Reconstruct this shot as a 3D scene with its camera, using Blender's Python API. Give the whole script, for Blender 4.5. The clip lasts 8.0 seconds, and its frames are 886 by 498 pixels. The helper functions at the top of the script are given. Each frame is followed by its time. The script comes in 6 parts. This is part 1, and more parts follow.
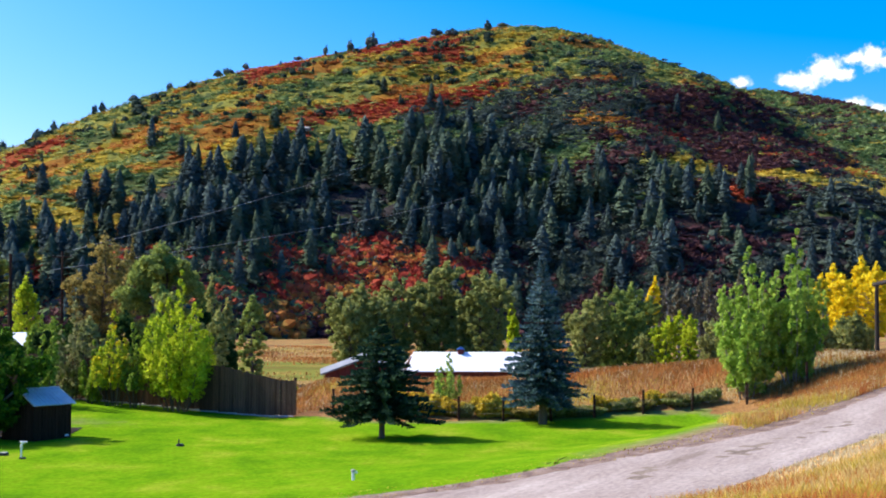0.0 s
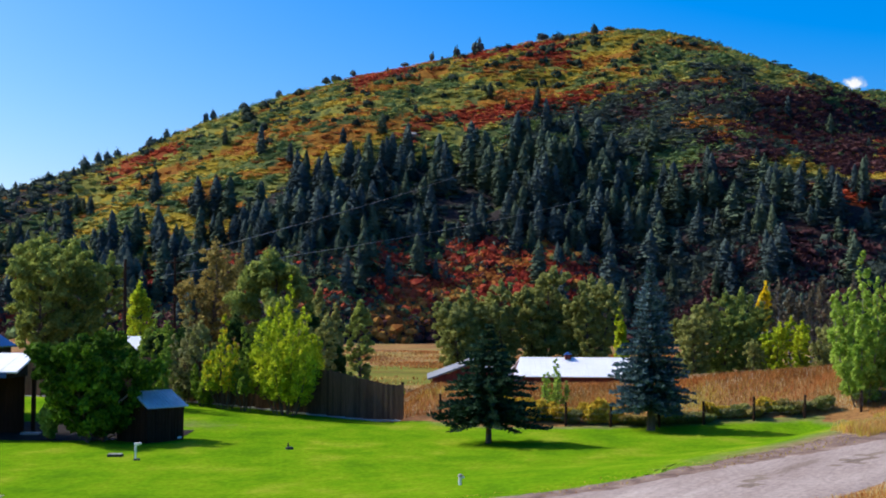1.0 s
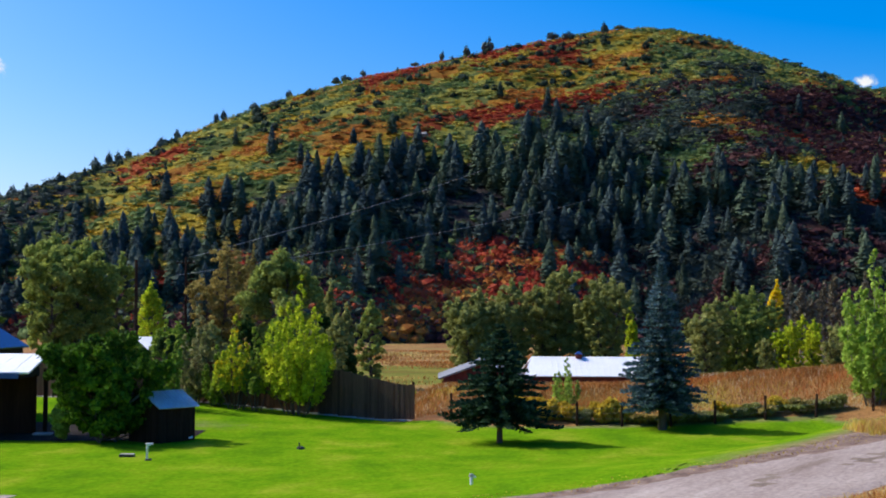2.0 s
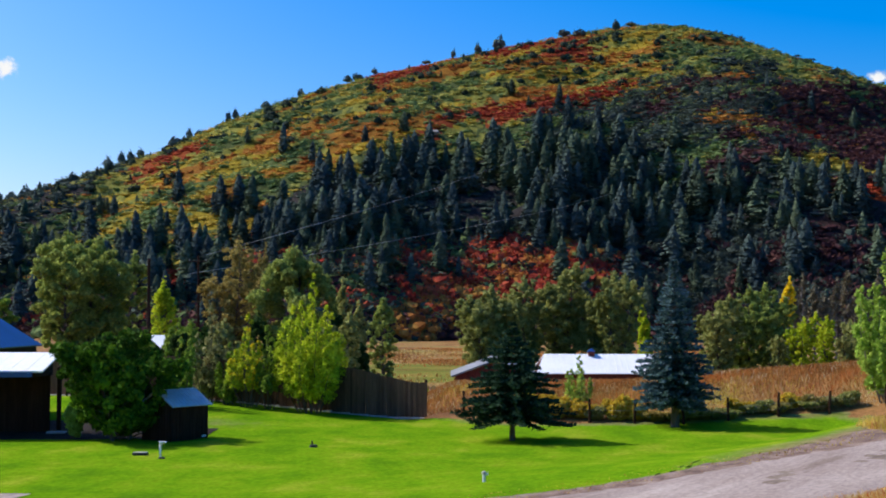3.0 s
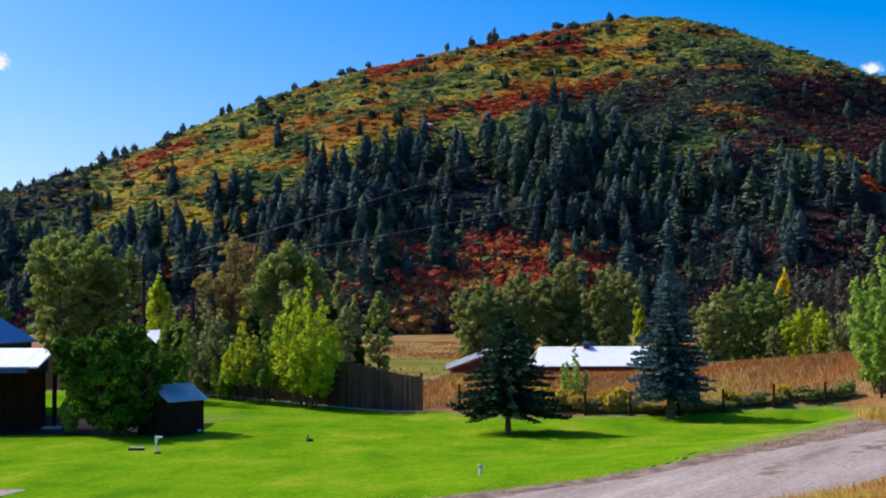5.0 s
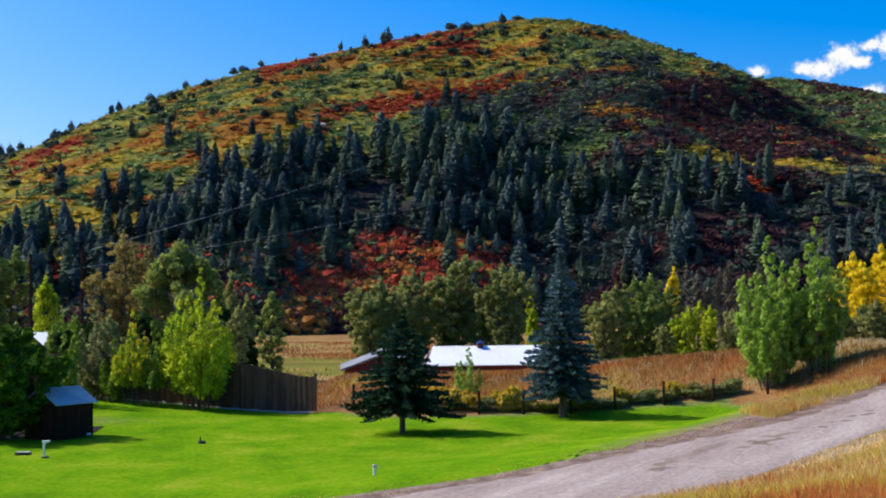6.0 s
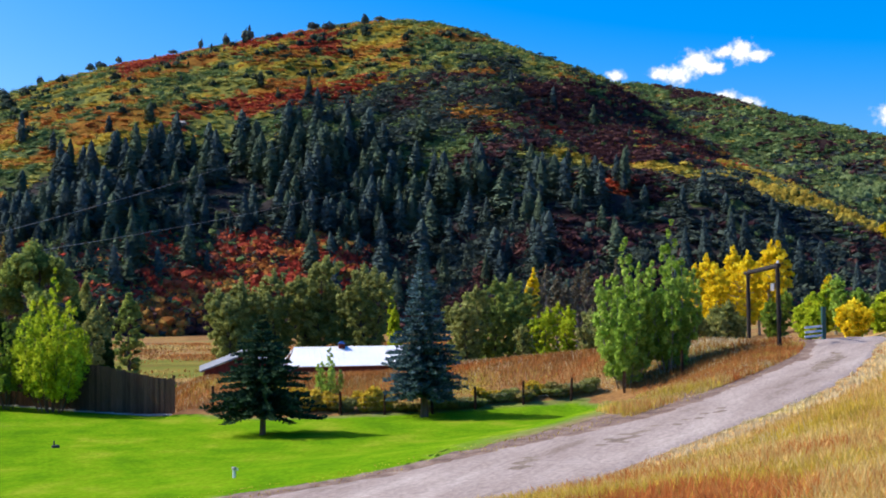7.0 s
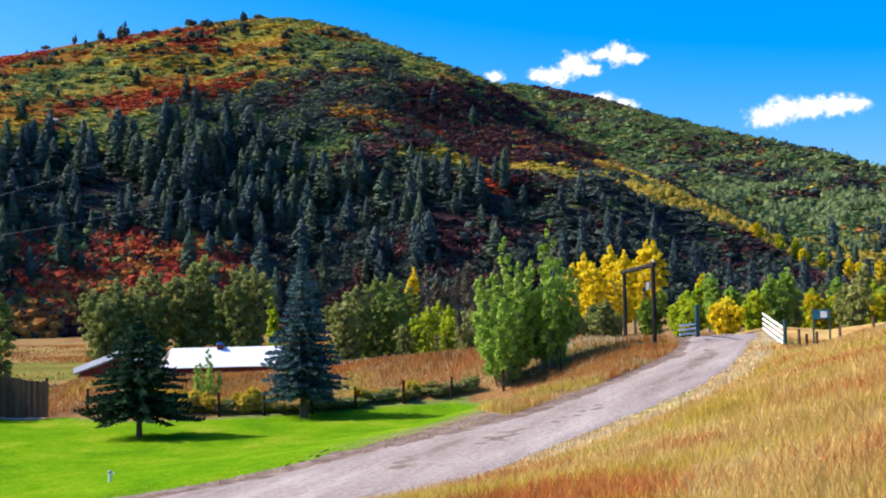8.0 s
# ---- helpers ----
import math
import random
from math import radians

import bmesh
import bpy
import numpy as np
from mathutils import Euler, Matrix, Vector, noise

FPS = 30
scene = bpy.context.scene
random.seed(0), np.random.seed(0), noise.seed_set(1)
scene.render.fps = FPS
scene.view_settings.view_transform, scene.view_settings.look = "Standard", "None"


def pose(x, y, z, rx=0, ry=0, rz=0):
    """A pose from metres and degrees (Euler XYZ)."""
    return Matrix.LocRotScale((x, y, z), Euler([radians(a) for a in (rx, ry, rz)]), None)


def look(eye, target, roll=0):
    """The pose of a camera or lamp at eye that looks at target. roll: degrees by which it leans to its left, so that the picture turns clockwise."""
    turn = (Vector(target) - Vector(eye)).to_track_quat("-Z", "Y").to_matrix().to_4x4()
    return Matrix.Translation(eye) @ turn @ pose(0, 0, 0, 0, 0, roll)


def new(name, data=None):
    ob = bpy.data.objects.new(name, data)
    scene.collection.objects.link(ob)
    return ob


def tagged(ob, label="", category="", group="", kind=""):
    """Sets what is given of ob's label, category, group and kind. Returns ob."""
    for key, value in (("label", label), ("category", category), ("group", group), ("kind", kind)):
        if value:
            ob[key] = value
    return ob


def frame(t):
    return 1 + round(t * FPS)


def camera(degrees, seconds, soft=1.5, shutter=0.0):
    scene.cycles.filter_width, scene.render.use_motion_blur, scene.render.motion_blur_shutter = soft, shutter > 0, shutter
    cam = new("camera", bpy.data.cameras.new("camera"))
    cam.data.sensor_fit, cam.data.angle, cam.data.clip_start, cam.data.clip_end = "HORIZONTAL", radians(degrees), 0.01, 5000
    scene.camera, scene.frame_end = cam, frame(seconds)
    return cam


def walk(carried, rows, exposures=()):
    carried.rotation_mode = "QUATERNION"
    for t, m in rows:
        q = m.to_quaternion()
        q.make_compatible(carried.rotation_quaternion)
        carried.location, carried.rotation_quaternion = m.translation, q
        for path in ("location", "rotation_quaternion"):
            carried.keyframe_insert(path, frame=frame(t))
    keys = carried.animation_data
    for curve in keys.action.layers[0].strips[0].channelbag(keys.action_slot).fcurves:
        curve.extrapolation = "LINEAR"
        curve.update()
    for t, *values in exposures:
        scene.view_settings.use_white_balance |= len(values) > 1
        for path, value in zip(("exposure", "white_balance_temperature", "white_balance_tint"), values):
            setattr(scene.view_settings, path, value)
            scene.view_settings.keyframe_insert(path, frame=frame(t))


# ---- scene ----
TURN = [(0.0, 5.655, 2.8, 0.26), (0.5, 3.265, 2.935, 0.38), (1.0, 1.175, 2.985, 0.38), (1.5, 0.855, 2.99, 0.29),
        (3.0, 0.227, 2.872, 0.08), (3.5, 0.0, 2.823, 0.0), (4.0, -0.105, 2.736, -0.11), (5.3, 1.1, 2.57, -0.4),
        (5.5, 2.18, 2.558, -0.42), (6.0, 4.9, 2.557, -0.55), (6.5, 7.8, 2.56, -0.57), (7.0, 10.71, 2.52, -0.63),
        (7.5, 13.25, 2.48, -0.73), (8.0, 15.75, 2.44, -0.9)]  # seconds, bearing, pitch, roll
EYE = Vector((0, 0, 6.0))


def view(bearing, pitch, roll):
    b, p = radians(bearing), radians(pitch)
    return look(EYE, EYE + Vector((math.sin(b) * math.cos(p), math.cos(b) * math.cos(p), math.sin(p))), roll)


cam = camera(36.0, 8.0, soft=1.95)
walk(cam, [(t, view(b, p, r)) for t, b, p, r in TURN], exposures=[(0.0, 0.53), (0.5, 0.28), (1.0, 0.05), (1.5, 0.0), (5.5, 0.0), (6.0, 0.05), (6.5, 0.12), (7.0, 0.22), (7.5, 0.3), (8.0, 0.4)])

# ---- light: an early autumn sun ahead and to one side, and a clear sky ----
SUN_BEARING, SUN_HEIGHT = -68.0, 43.0
world = bpy.data.worlds.new("sky")
scene.world = world
world.use_nodes = True
wn, wl = world.node_tree.nodes, world.node_tree.links
wn.clear()
sky = wn.new("ShaderNodeTexSky")
sky.sky_type, sky.sun_disc = "NISHITA", False
sky.sun_elevation, sky.sun_rotation = radians(SUN_HEIGHT), radians(SUN_BEARING)
sky.altitude, sky.air_density, sky.dust_density, sky.ozone_density = 1500, 1.0, 8.5, 4.8
tone = wn.new("ShaderNodeHueSaturation")
tone.inputs["Hue"].default_value, tone.inputs["Saturation"].default_value = 0.507, 1.62
glow = wn.new("ShaderNodeBackground")
glow.inputs["Strength"].default_value = 0.212
sky_out = wn.new("ShaderNodeOutputWorld")
wl.new(sky.outputs[0], tone.inputs["Color"])
wl.new(tone.outputs[0], glow.inputs["Color"])
wl.new(glow.outputs[0], sky_out.inputs["Surface"])
sun = new("sun", bpy.data.lights.new("sun", "SUN"))
sun.data.energy, sun.data.angle, sun.data.color = 5.0, radians(0.53), (1.0, 0.94, 0.84)
sb, sh = radians(SUN_BEARING), radians(SUN_HEIGHT)
SUN_WAY = Vector((math.sin(sb) * math.cos(sh), math.cos(sb) * math.cos(sh), math.sin(sh)))
sun.matrix_world = look(SUN_WAY * 60, (0, 0, 0))


# ---- materials ----
def ramp(nt, stops):
    r = nt.nodes.new("ShaderNodeValToRGB")
    while len(r.color_ramp.elements) < len(stops):
        r.color_ramp.elements.new(0.5)
    for e, (pos, col) in zip(r.color_ramp.elements, stops):
        e.position, e.color = pos, (*col, 1)
    return r


def noise_node(nt, scale, detail=4.0, rough=0.6, stretch=None, along=None):
    geo = nt.nodes.new("ShaderNodeNewGeometry")
    n = nt.nodes.new("ShaderNodeTexNoise")
    n.inputs["Scale"].default_value, n.inputs["Detail"].default_value, n.inputs["Roughness"].default_value = scale, detail, rough
    if stretch:
        m = nt.nodes.new("ShaderNodeMapping")
        m.inputs["Scale"].default_value = stretch
        if along is not None:
            m.vector_type = "TEXTURE"
            m.inputs["Rotation"].default_value = (0, 0, radians(along))
        nt.links.new(geo.outputs["Position"], m.inputs["Vector"])
        nt.links.new(m.outputs[0], n.inputs["Vector"])
    else:
        nt.links.new(geo.outputs["Position"], n.inputs["Vector"])
    return n


def mix_colour(nt, kind, fac, a, b):
    m = nt.nodes.new("ShaderNodeMix")
    m.data_type, m.blend_type = "RGBA", kind
    if isinstance(fac, float):
        m.inputs[0].default_value = fac
    else:
        nt.links.new(fac, m.inputs[0])
    nt.links.new(a, m.inputs[6])
    nt.links.new(b, m.inputs[7])
    return m.outputs[2]


def material(name, stops, big=0.3, fine=6.0, rough=0.85, metal=0.0, bump=0.3, bump_size=0.05, grain=0.35, stretch=None, specular=0.3, islands=0.0, seethrough=0.0, objects=0.0, along=None):
    """Two scales of variation: broad drifts through the colour stops, fine grain in value, and relief."""
    m = bpy.data.materials.new(name)
    m.use_nodes = True
    nt = m.node_tree
    bsdf = nt.nodes["Principled BSDF"]
    if along is not None:
        a, b = noise_node(nt, big, 5, 0.65, (4.5, 1, 1), along), noise_node(nt, fine, 5, 0.7, (1.6, 1, 1), along)
    else:
        a, b = noise_node(nt, big, 4, 0.6, stretch), noise_node(nt, fine, 5, 0.7, stretch)
    fac = a.outputs["Fac"]
    for amount, out in ((islands, "Random Per Island"), (objects, "Random")):
        if amount:
            src = nt.nodes.new("ShaderNodeNewGeometry" if out == "Random Per Island" else "ShaderNodeObjectInfo")
            blend = nt.nodes.new("ShaderNodeMapRange")
            blend.inputs["To Min"].default_value, blend.inputs["To Max"].default_value = -amount / 2, amount / 2
            nt.links.new(src.outputs[out], blend.inputs["Value"])
            add = nt.nodes.new("ShaderNodeMath")
            nt.links.new(fac, add.inputs[0])
            nt.links.new(blend.outputs[0], add.inputs[1])
            fac = add.outputs[0]
    r = ramp(nt, stops)
    nt.links.new(fac, r.inputs[0])
    g = ramp(nt, [(0.3, (1 - grain,) * 3), (0.7, (1 + grain * 0.6,) * 3)])
    nt.links.new(b.outputs["Fac"], g.inputs[0])
    col = mix_colour(nt, "MULTIPLY", 1.0, r.outputs[0], g.outputs[0])
    nt.links.new(col, bsdf.inputs["Base Color"])
    bsdf.inputs["Roughness"].default_value, bsdf.inputs["Metallic"].default_value = rough, metal
    bsdf.inputs["Specular IOR Level"].default_value = specular
    if bump:
        bp = nt.nodes.new("ShaderNodeBump")
        bp.inputs["Strength"].default_value, bp.inputs["Distance"].default_value = bump, bump_size
        nt.links.new(b.outputs["Fac"], bp.inputs["Height"])
        nt.links.new(bp.outputs[0], bsdf.inputs["Normal"])
    if seethrough:
        tr = nt.nodes.new("ShaderNodeBsdfTranslucent")
        ms = nt.nodes.new("ShaderNodeMixShader")
        ms.inputs[0].default_value = seethrough
        nt.links.new(col, tr.inputs["Color"])
        nt.links.new(bsdf.outputs[0], ms.inputs[1])
        nt.links.new(tr.outputs[0], ms.inputs[2])
        nt.links.new(ms.outputs[0], nt.nodes["Material Output"].inputs["Surface"])
    return m


def leaf_material(name, dark, mid, light, seethrough=0.36, big=0.45):
    return material(name, [(0.28, dark), (0.5, mid), (0.72, light)], big=big, fine=3.0, rough=0.8, bump=0, grain=0.25, islands=0.35, seethrough=seethrough, specular=0.06)


LAWN = material("mown_lawn", [(0.32, (0.075, 0.175, 0.006)), (0.44, (0.105, 0.225, 0.006)), (0.56, (0.14, 0.25, 0.008)), (0.7, (0.22, 0.285, 0.02))], big=0.35, fine=5, rough=0.9, bump=0.5, bump_size=0.04, grain=0.3, stretch=(1, 0.6, 1), specular=0.0)
DRY = material("dry_meadow", [(0.33, (0.14, 0.06, 0.022)), (0.43, (0.22, 0.105, 0.038)), (0.5, (0.3, 0.16, 0.055)), (0.56, (0.27, 0.17, 0.05)), (0.64, (0.22, 0.19, 0.05))], big=0.07, fine=3.5, rough=0.95, bump=0.7, bump_size=0.12, grain=0.45, specular=0.1)
GRAVEL = material("gravel_road", [(0.3, (0.21, 0.16, 0.135)), (0.4, (0.285, 0.228, 0.2)), (0.54, (0.33, 0.27, 0.24)), (0.68, (0.4, 0.335, 0.295))], big=0.55, along=52, fine=7, rough=0.98, bump=0.8, bump_size=0.03, grain=0.35, specular=0.02)
GRAVEL_DARK = material("worn_damp_gravel", [(0.3, (0.16, 0.122, 0.096)), (0.7, (0.27, 0.214, 0.173))], big=0.8, fine=7, rough=0.98, bump=0.8, bump_size=0.03, grain=0.4, specular=0.02)


def wear_lawn(m):
    """Lets the lawn thin out to dry straw and dirt where its 'thin' value and a noise allow."""
    nt = m.node_tree
    bsdf = nt.nodes["Principled BSDF"]
    green = bsdf.inputs["Base Color"].links[0].from_socket
    at = nt.nodes.new("ShaderNodeAttribute")
    at.attribute_name = "thin"
    n = noise_node(nt, 1.1, 7, 0.72)
    straw = ramp(nt, [(0.3, (0.13, 0.11, 0.045)), (0.5, (0.2, 0.155, 0.08)), (0.7, (0.28, 0.21, 0.14))])
    nt.links.new(noise_node(nt, 2.4, 4).outputs["Fac"], straw.inputs[0])
    add = nt.nodes.new("ShaderNodeMath")
    add.operation = "MULTIPLY_ADD"
    add.inputs[1].default_value = 1.3
    nt.links.new(at.outputs["Fac"], add.inputs[0])
    nt.links.new(n.outputs["Fac"], add.inputs[2])
    cut = nt.nodes.new("ShaderNodeMapRange")
    cut.inputs["From Min"].default_value, cut.inputs["From Max"].default_value = 0.68, 1.5
    nt.links.new(add.outputs[0], cut.inputs["Value"])
    nt.links.new(mix_colour(nt, "MIX", cut.outputs[0], green, straw.outputs[0]), bsdf.inputs["Base Color"])


wear_lawn(LAWN)
# near-black ground colour that stands for the shade by the house
SHADE_DARK = material("dark_ground_shade", [(0.3, (0.018, 0.014, 0.012)), (0.7, (0.04, 0.032, 0.026))], big=0.8, fine=8, rough=0.95, bump=0.7, bump_size=0.05, grain=0.4, specular=0.05)
DIRT = material("bare_dirt", [(0.3, (0.1, 0.06, 0.042)), (0.5, (0.2, 0.13, 0.095)), (0.7, (0.3, 0.22, 0.17))], big=1.4, fine=9, rough=0.95, bump=0.8, bump_size=0.05, grain=0.45)
GRASS_TAN = leaf_material("dry_grass_blades", (0.48, 0.28, 0.075), (0.62, 0.43, 0.135), (0.73, 0.58, 0.23), 0.45, 0.18)
GRASS_BROWN = leaf_material("brown_meadow_grass", (0.2, 0.078, 0.02), (0.31, 0.14, 0.034), (0.43, 0.235, 0.07), 0.3, 0.25)
GRASS_PALE = leaf_material("pale_straw_blades", (0.48, 0.38, 0.2), (0.62, 0.52, 0.3), (0.72, 0.64, 0.42), 0.4, 0.25)
GRASS_RUST = leaf_material("rust_grass_blades", (0.4, 0.115, 0.03), (0.54, 0.2, 0.055), (0.63, 0.33, 0.1), 0.45, 0.3)
GRASS_OLIVE = leaf_material("olive_grass_blades", (0.32, 0.245, 0.035), (0.53, 0.405, 0.06), (0.69, 0.53, 0.09), 0.45, 0.3)
GRASS_GREEN = leaf_material("lawn_blades", (0.14, 0.24, 0.01), (0.2, 0.3, 0.02), (0.28, 0.34, 0.04), 0.4, 0.3)
LEAF_GREEN = leaf_material("green_leaves", (0.12, 0.2, 0.025), (0.2, 0.3, 0.04), (0.32, 0.41, 0.055))
LEAF_FRESH = leaf_material("fresh_green_leaves", (0.2, 0.33, 0.04), (0.33, 0.48, 0.075), (0.48, 0.61, 0.12), 0.46)
LEAF_LIME = leaf_material("lime_leaves", (0.26, 0.37, 0.02), (0.46, 0.56, 0.03), (0.64, 0.66, 0.04), 0.46)
LEAF_TURN = leaf_material("turning_leaves", (0.27, 0.38, 0.03), (0.48, 0.55, 0.03), (0.82, 0.54, 0.02), 0.42, 0.6)
LEAF_GOLD = leaf_material("golden_leaves", (0.65, 0.47, 0.01), (0.86, 0.67, 0.018), (0.93, 0.8, 0.06))
LEAF_OLIVE = leaf_material("olive_leaves", (0.19, 0.21, 0.06), (0.31, 0.33, 0.095), (0.45, 0.45, 0.15), 0.34)
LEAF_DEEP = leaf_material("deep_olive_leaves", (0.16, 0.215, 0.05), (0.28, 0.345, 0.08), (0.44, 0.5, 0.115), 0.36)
LEAF_BROWN = leaf_material("browning_leaves", (0.2, 0.17, 0.05), (0.35, 0.28, 0.085), (0.5, 0.4, 0.12))
LEAF_BRUSH = leaf_material("rabbitbrush_flowers", (0.42, 0.3, 0.03), (0.66, 0.48, 0.05), (0.8, 0.62, 0.1))
LEAF_SAGE = leaf_material("sage_leaves", (0.18, 0.19, 0.07), (0.28, 0.28, 0.11), (0.4, 0.38, 0.16))
LEAF_BUSH = leaf_material("dense_bush_leaves", (0.02, 0.052, 0.006), (0.055, 0.125, 0.01), (0.15, 0.28, 0.018), 0.2)
LEAF_DARK = leaf_material("dark_leaves", (0.02, 0.05, 0.012), (0.04, 0.08, 0.018), (0.07, 0.12, 0.03))
TWIG_GREY = leaf_material("bare_twigs", (0.11, 0.095, 0.06), (0.17, 0.15, 0.095), (0.25, 0.225, 0.15), 0.1)
NEEDLE = leaf_material("spruce_needles", (0.012, 0.035, 0.018), (0.03, 0.065, 0.035), (0.06, 0.11, 0.06), 0.15)
NEEDLE_BLUE = leaf_material("blue_spruce_needles", (0.028, 0.064, 0.068), (0.072, 0.128, 0.136), (0.17, 0.25, 0.26), 0.15)
BARK = material("bark", [(0.3, (0.06, 0.045, 0.035)), (0.7, (0.15, 0.115, 0.09))], big=2, fine=12, stretch=(1, 1, 0.25), bump=0.8, grain=0.4)
BARK_PALE = material("pale_bark", [(0.3, (0.16, 0.14, 0.11)), (0.7, (0.34, 0.3, 0.25))], big=2, fine=9, stretch=(1, 1, 0.4), bump=0.4, grain=0.4)
# hill conifers and scrub are raised and blued to hold distance haze in colour
FIR = material("hill_conifer_needles", [(0.3, (0.04, 0.063, 0.066)), (0.5, (0.07, 0.103, 0.095)), (0.7, (0.115, 0.157, 0.12))], big=0.04, fine=1.6, rough=0.85, bump=0.6, bump_size=0.4, grain=0.45, islands=0.14, specular=0.04)
JUNIPER = leaf_material("juniper_foliage", (0.014, 0.026, 0.018), (0.028, 0.046, 0.03), (0.05, 0.075, 0.045), 0.1, 0.3)
FIR_GREEN = material("green_conifer_needles", [(0.3, (0.05, 0.078, 0.053)), (0.5, (0.09, 0.128, 0.08)), (0.7, (0.14, 0.182, 0.1))], big=0.04, fine=1.6, rough=0.85, bump=0.6, bump_size=0.4, grain=0.45, islands=0.14, specular=0.04)
# lighter copy of the conifer needles, with sunlight put into the colour
FIR_LIT = material("lit_conifer_needles", [(0.3, (0.05, 0.072, 0.042)), (0.5, (0.085, 0.112, 0.066)), (0.7, (0.125, 0.155, 0.09))], big=0.2, fine=1.6, rough=0.85, bump=0.6, bump_size=0.4, grain=0.45, islands=0.3, specular=0.04)
SCRUB_RED = leaf_material("red_scrub_oak", (0.24, 0.028, 0.02), (0.4, 0.06, 0.034), (0.5, 0.13, 0.05), 0.25, 0.05)
SCRUB_ORANGE = leaf_material("orange_scrub_oak", (0.3, 0.09, 0.025), (0.48, 0.18, 0.04), (0.58, 0.3, 0.06), 0.25, 0.05)
SCRUB_GOLD = leaf_material("golden_scrub_oak", (0.36, 0.24, 0.035), (0.54, 0.39, 0.055), (0.63, 0.49, 0.085), 0.25, 0.05)
SCRUB_LIME = leaf_material("yellow_green_scrub_oak", (0.2, 0.21, 0.05), (0.37, 0.36, 0.08), (0.53, 0.48, 0.13), 0.25, 0.05)
SCRUB_GREEN = leaf_material("green_scrub_oak", (0.08, 0.135, 0.046), (0.148, 0.215, 0.07), (0.24, 0.31, 0.102), 0.25, 0.05)
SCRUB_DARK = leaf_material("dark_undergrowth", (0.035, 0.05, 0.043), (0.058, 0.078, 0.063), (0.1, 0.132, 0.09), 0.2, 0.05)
SCRUB_PALE = leaf_material("pale_green_aspen_scrub", (0.1, 0.15, 0.055), (0.17, 0.23, 0.085), (0.26, 0.32, 0.13), 0.25, 0.05)
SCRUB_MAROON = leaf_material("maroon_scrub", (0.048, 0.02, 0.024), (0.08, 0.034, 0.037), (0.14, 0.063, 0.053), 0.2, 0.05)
WOOD_DARK = material("dark_weathered_wood", [(0.3, (0.03, 0.014, 0.009)), (0.7, (0.062, 0.031, 0.02))], big=1.5, fine=14, stretch=(3, 3, 0.2), bump=0.5, grain=0.4, objects=0.3, specular=0.08)
WOOD_GREY = material("grey_fence_wood", [(0.3, (0.105, 0.055, 0.034)), (0.7, (0.18, 0.1, 0.062))], big=1.2, fine=12, stretch=(3, 3, 0.15), bump=0.5, grain=0.4, objects=0.5, specular=0.08)
WOOD_RED = material("red_barn_wood", [(0.3, (0.11, 0.022, 0.018)), (0.7, (0.19, 0.045, 0.032))], big=1.2, fine=12, stretch=(3, 3, 0.2), bump=0.4, grain=0.3)
ROOF_WHITE = material("white_metal_roof", [(0.3, (0.78, 0.79, 0.81)), (0.7, (0.86, 0.87, 0.88))], big=0.5, fine=5, rough=0.5, metal=0.0, bump=0.1, grain=0.12, specular=0.5)
ROOF_BLUE = material("blue_metal_roof", [(0.3, (0.012, 0.06, 0.2)), (0.7, (0.02, 0.09, 0.28))], big=0.5, fine=5, rough=0.45, metal=0.2, bump=0.1, grain=0.15, specular=0.5)
ROOF_SLATE = material("grey_blue_roofing", [(0.3, (0.36, 0.4, 0.44)), (0.7, (0.5, 0.54, 0.58))], big=0.8, fine=6, rough=0.4, bump=0.2, grain=0.2, specular=0.5)
PAINT_WHITE = material("white_paint", [(0.3, (0.68, 0.68, 0.68)), (0.7, (0.8, 0.8, 0.79))], big=2, fine=10, rough=0.6, bump=0.1, grain=0.15)
PAINT_GREEN = material("dark_green_paint", [(0.3, (0.015, 0.06, 0.05)), (0.7, (0.03, 0.1, 0.08))], big=2, fine=10, rough=0.5, bump=0.1, grain=0.2)
PAINT_TEAL = material("teal_paint", [(0.3, (0.01, 0.1, 0.13)), (0.7, (0.02, 0.15, 0.19))], big=2, fine=10, rough=0.5, bump=0.1, grain=0.15)
PLASTIC_BLACK = material("black_plastic", [(0.3, (0.012, 0.012, 0.012)), (0.7, (0.03, 0.03, 0.03))], big=4, fine=20, rough=0.5, bump=0.1, grain=0.2)
STONE = material("pale_stone", [(0.3, (0.3, 0.28, 0.25)), (0.7, (0.45, 0.42, 0.38))], big=1, fine=8, bump=0.4)
WIRE = material("aluminium_wire", [(0.3, (0.32, 0.31, 0.29)), (0.7, (0.42, 0.41, 0.38))], big=2, fine=8, rough=0.7, metal=0.0, bump=0)
ROOF_GREY = material("grey_metal_roof", [(0.3, (0.17, 0.175, 0.185)), (0.7, (0.25, 0.255, 0.265))], big=0.5, fine=5, rough=0.6, bump=0.1, grain=0.15)
WOOD_BLACK = material("creosoted_log", [(0.3, (0.012, 0.009, 0.008)), (0.7, (0.035, 0.026, 0.02))], big=1.5, fine=14, stretch=(3, 3, 0.2), bump=0.5, grain=0.4)
PASTURE = material("olive_pasture", [(0.33, (0.16, 0.11, 0.022)), (0.45, (0.13, 0.14, 0.02)), (0.56, (0.18, 0.18, 0.03)), (0.68, (0.27, 0.17, 0.04))], big=0.12, fine=3, rough=0.95, bump=0.6, bump_size=0.1, grain=0.4, specular=0.05)
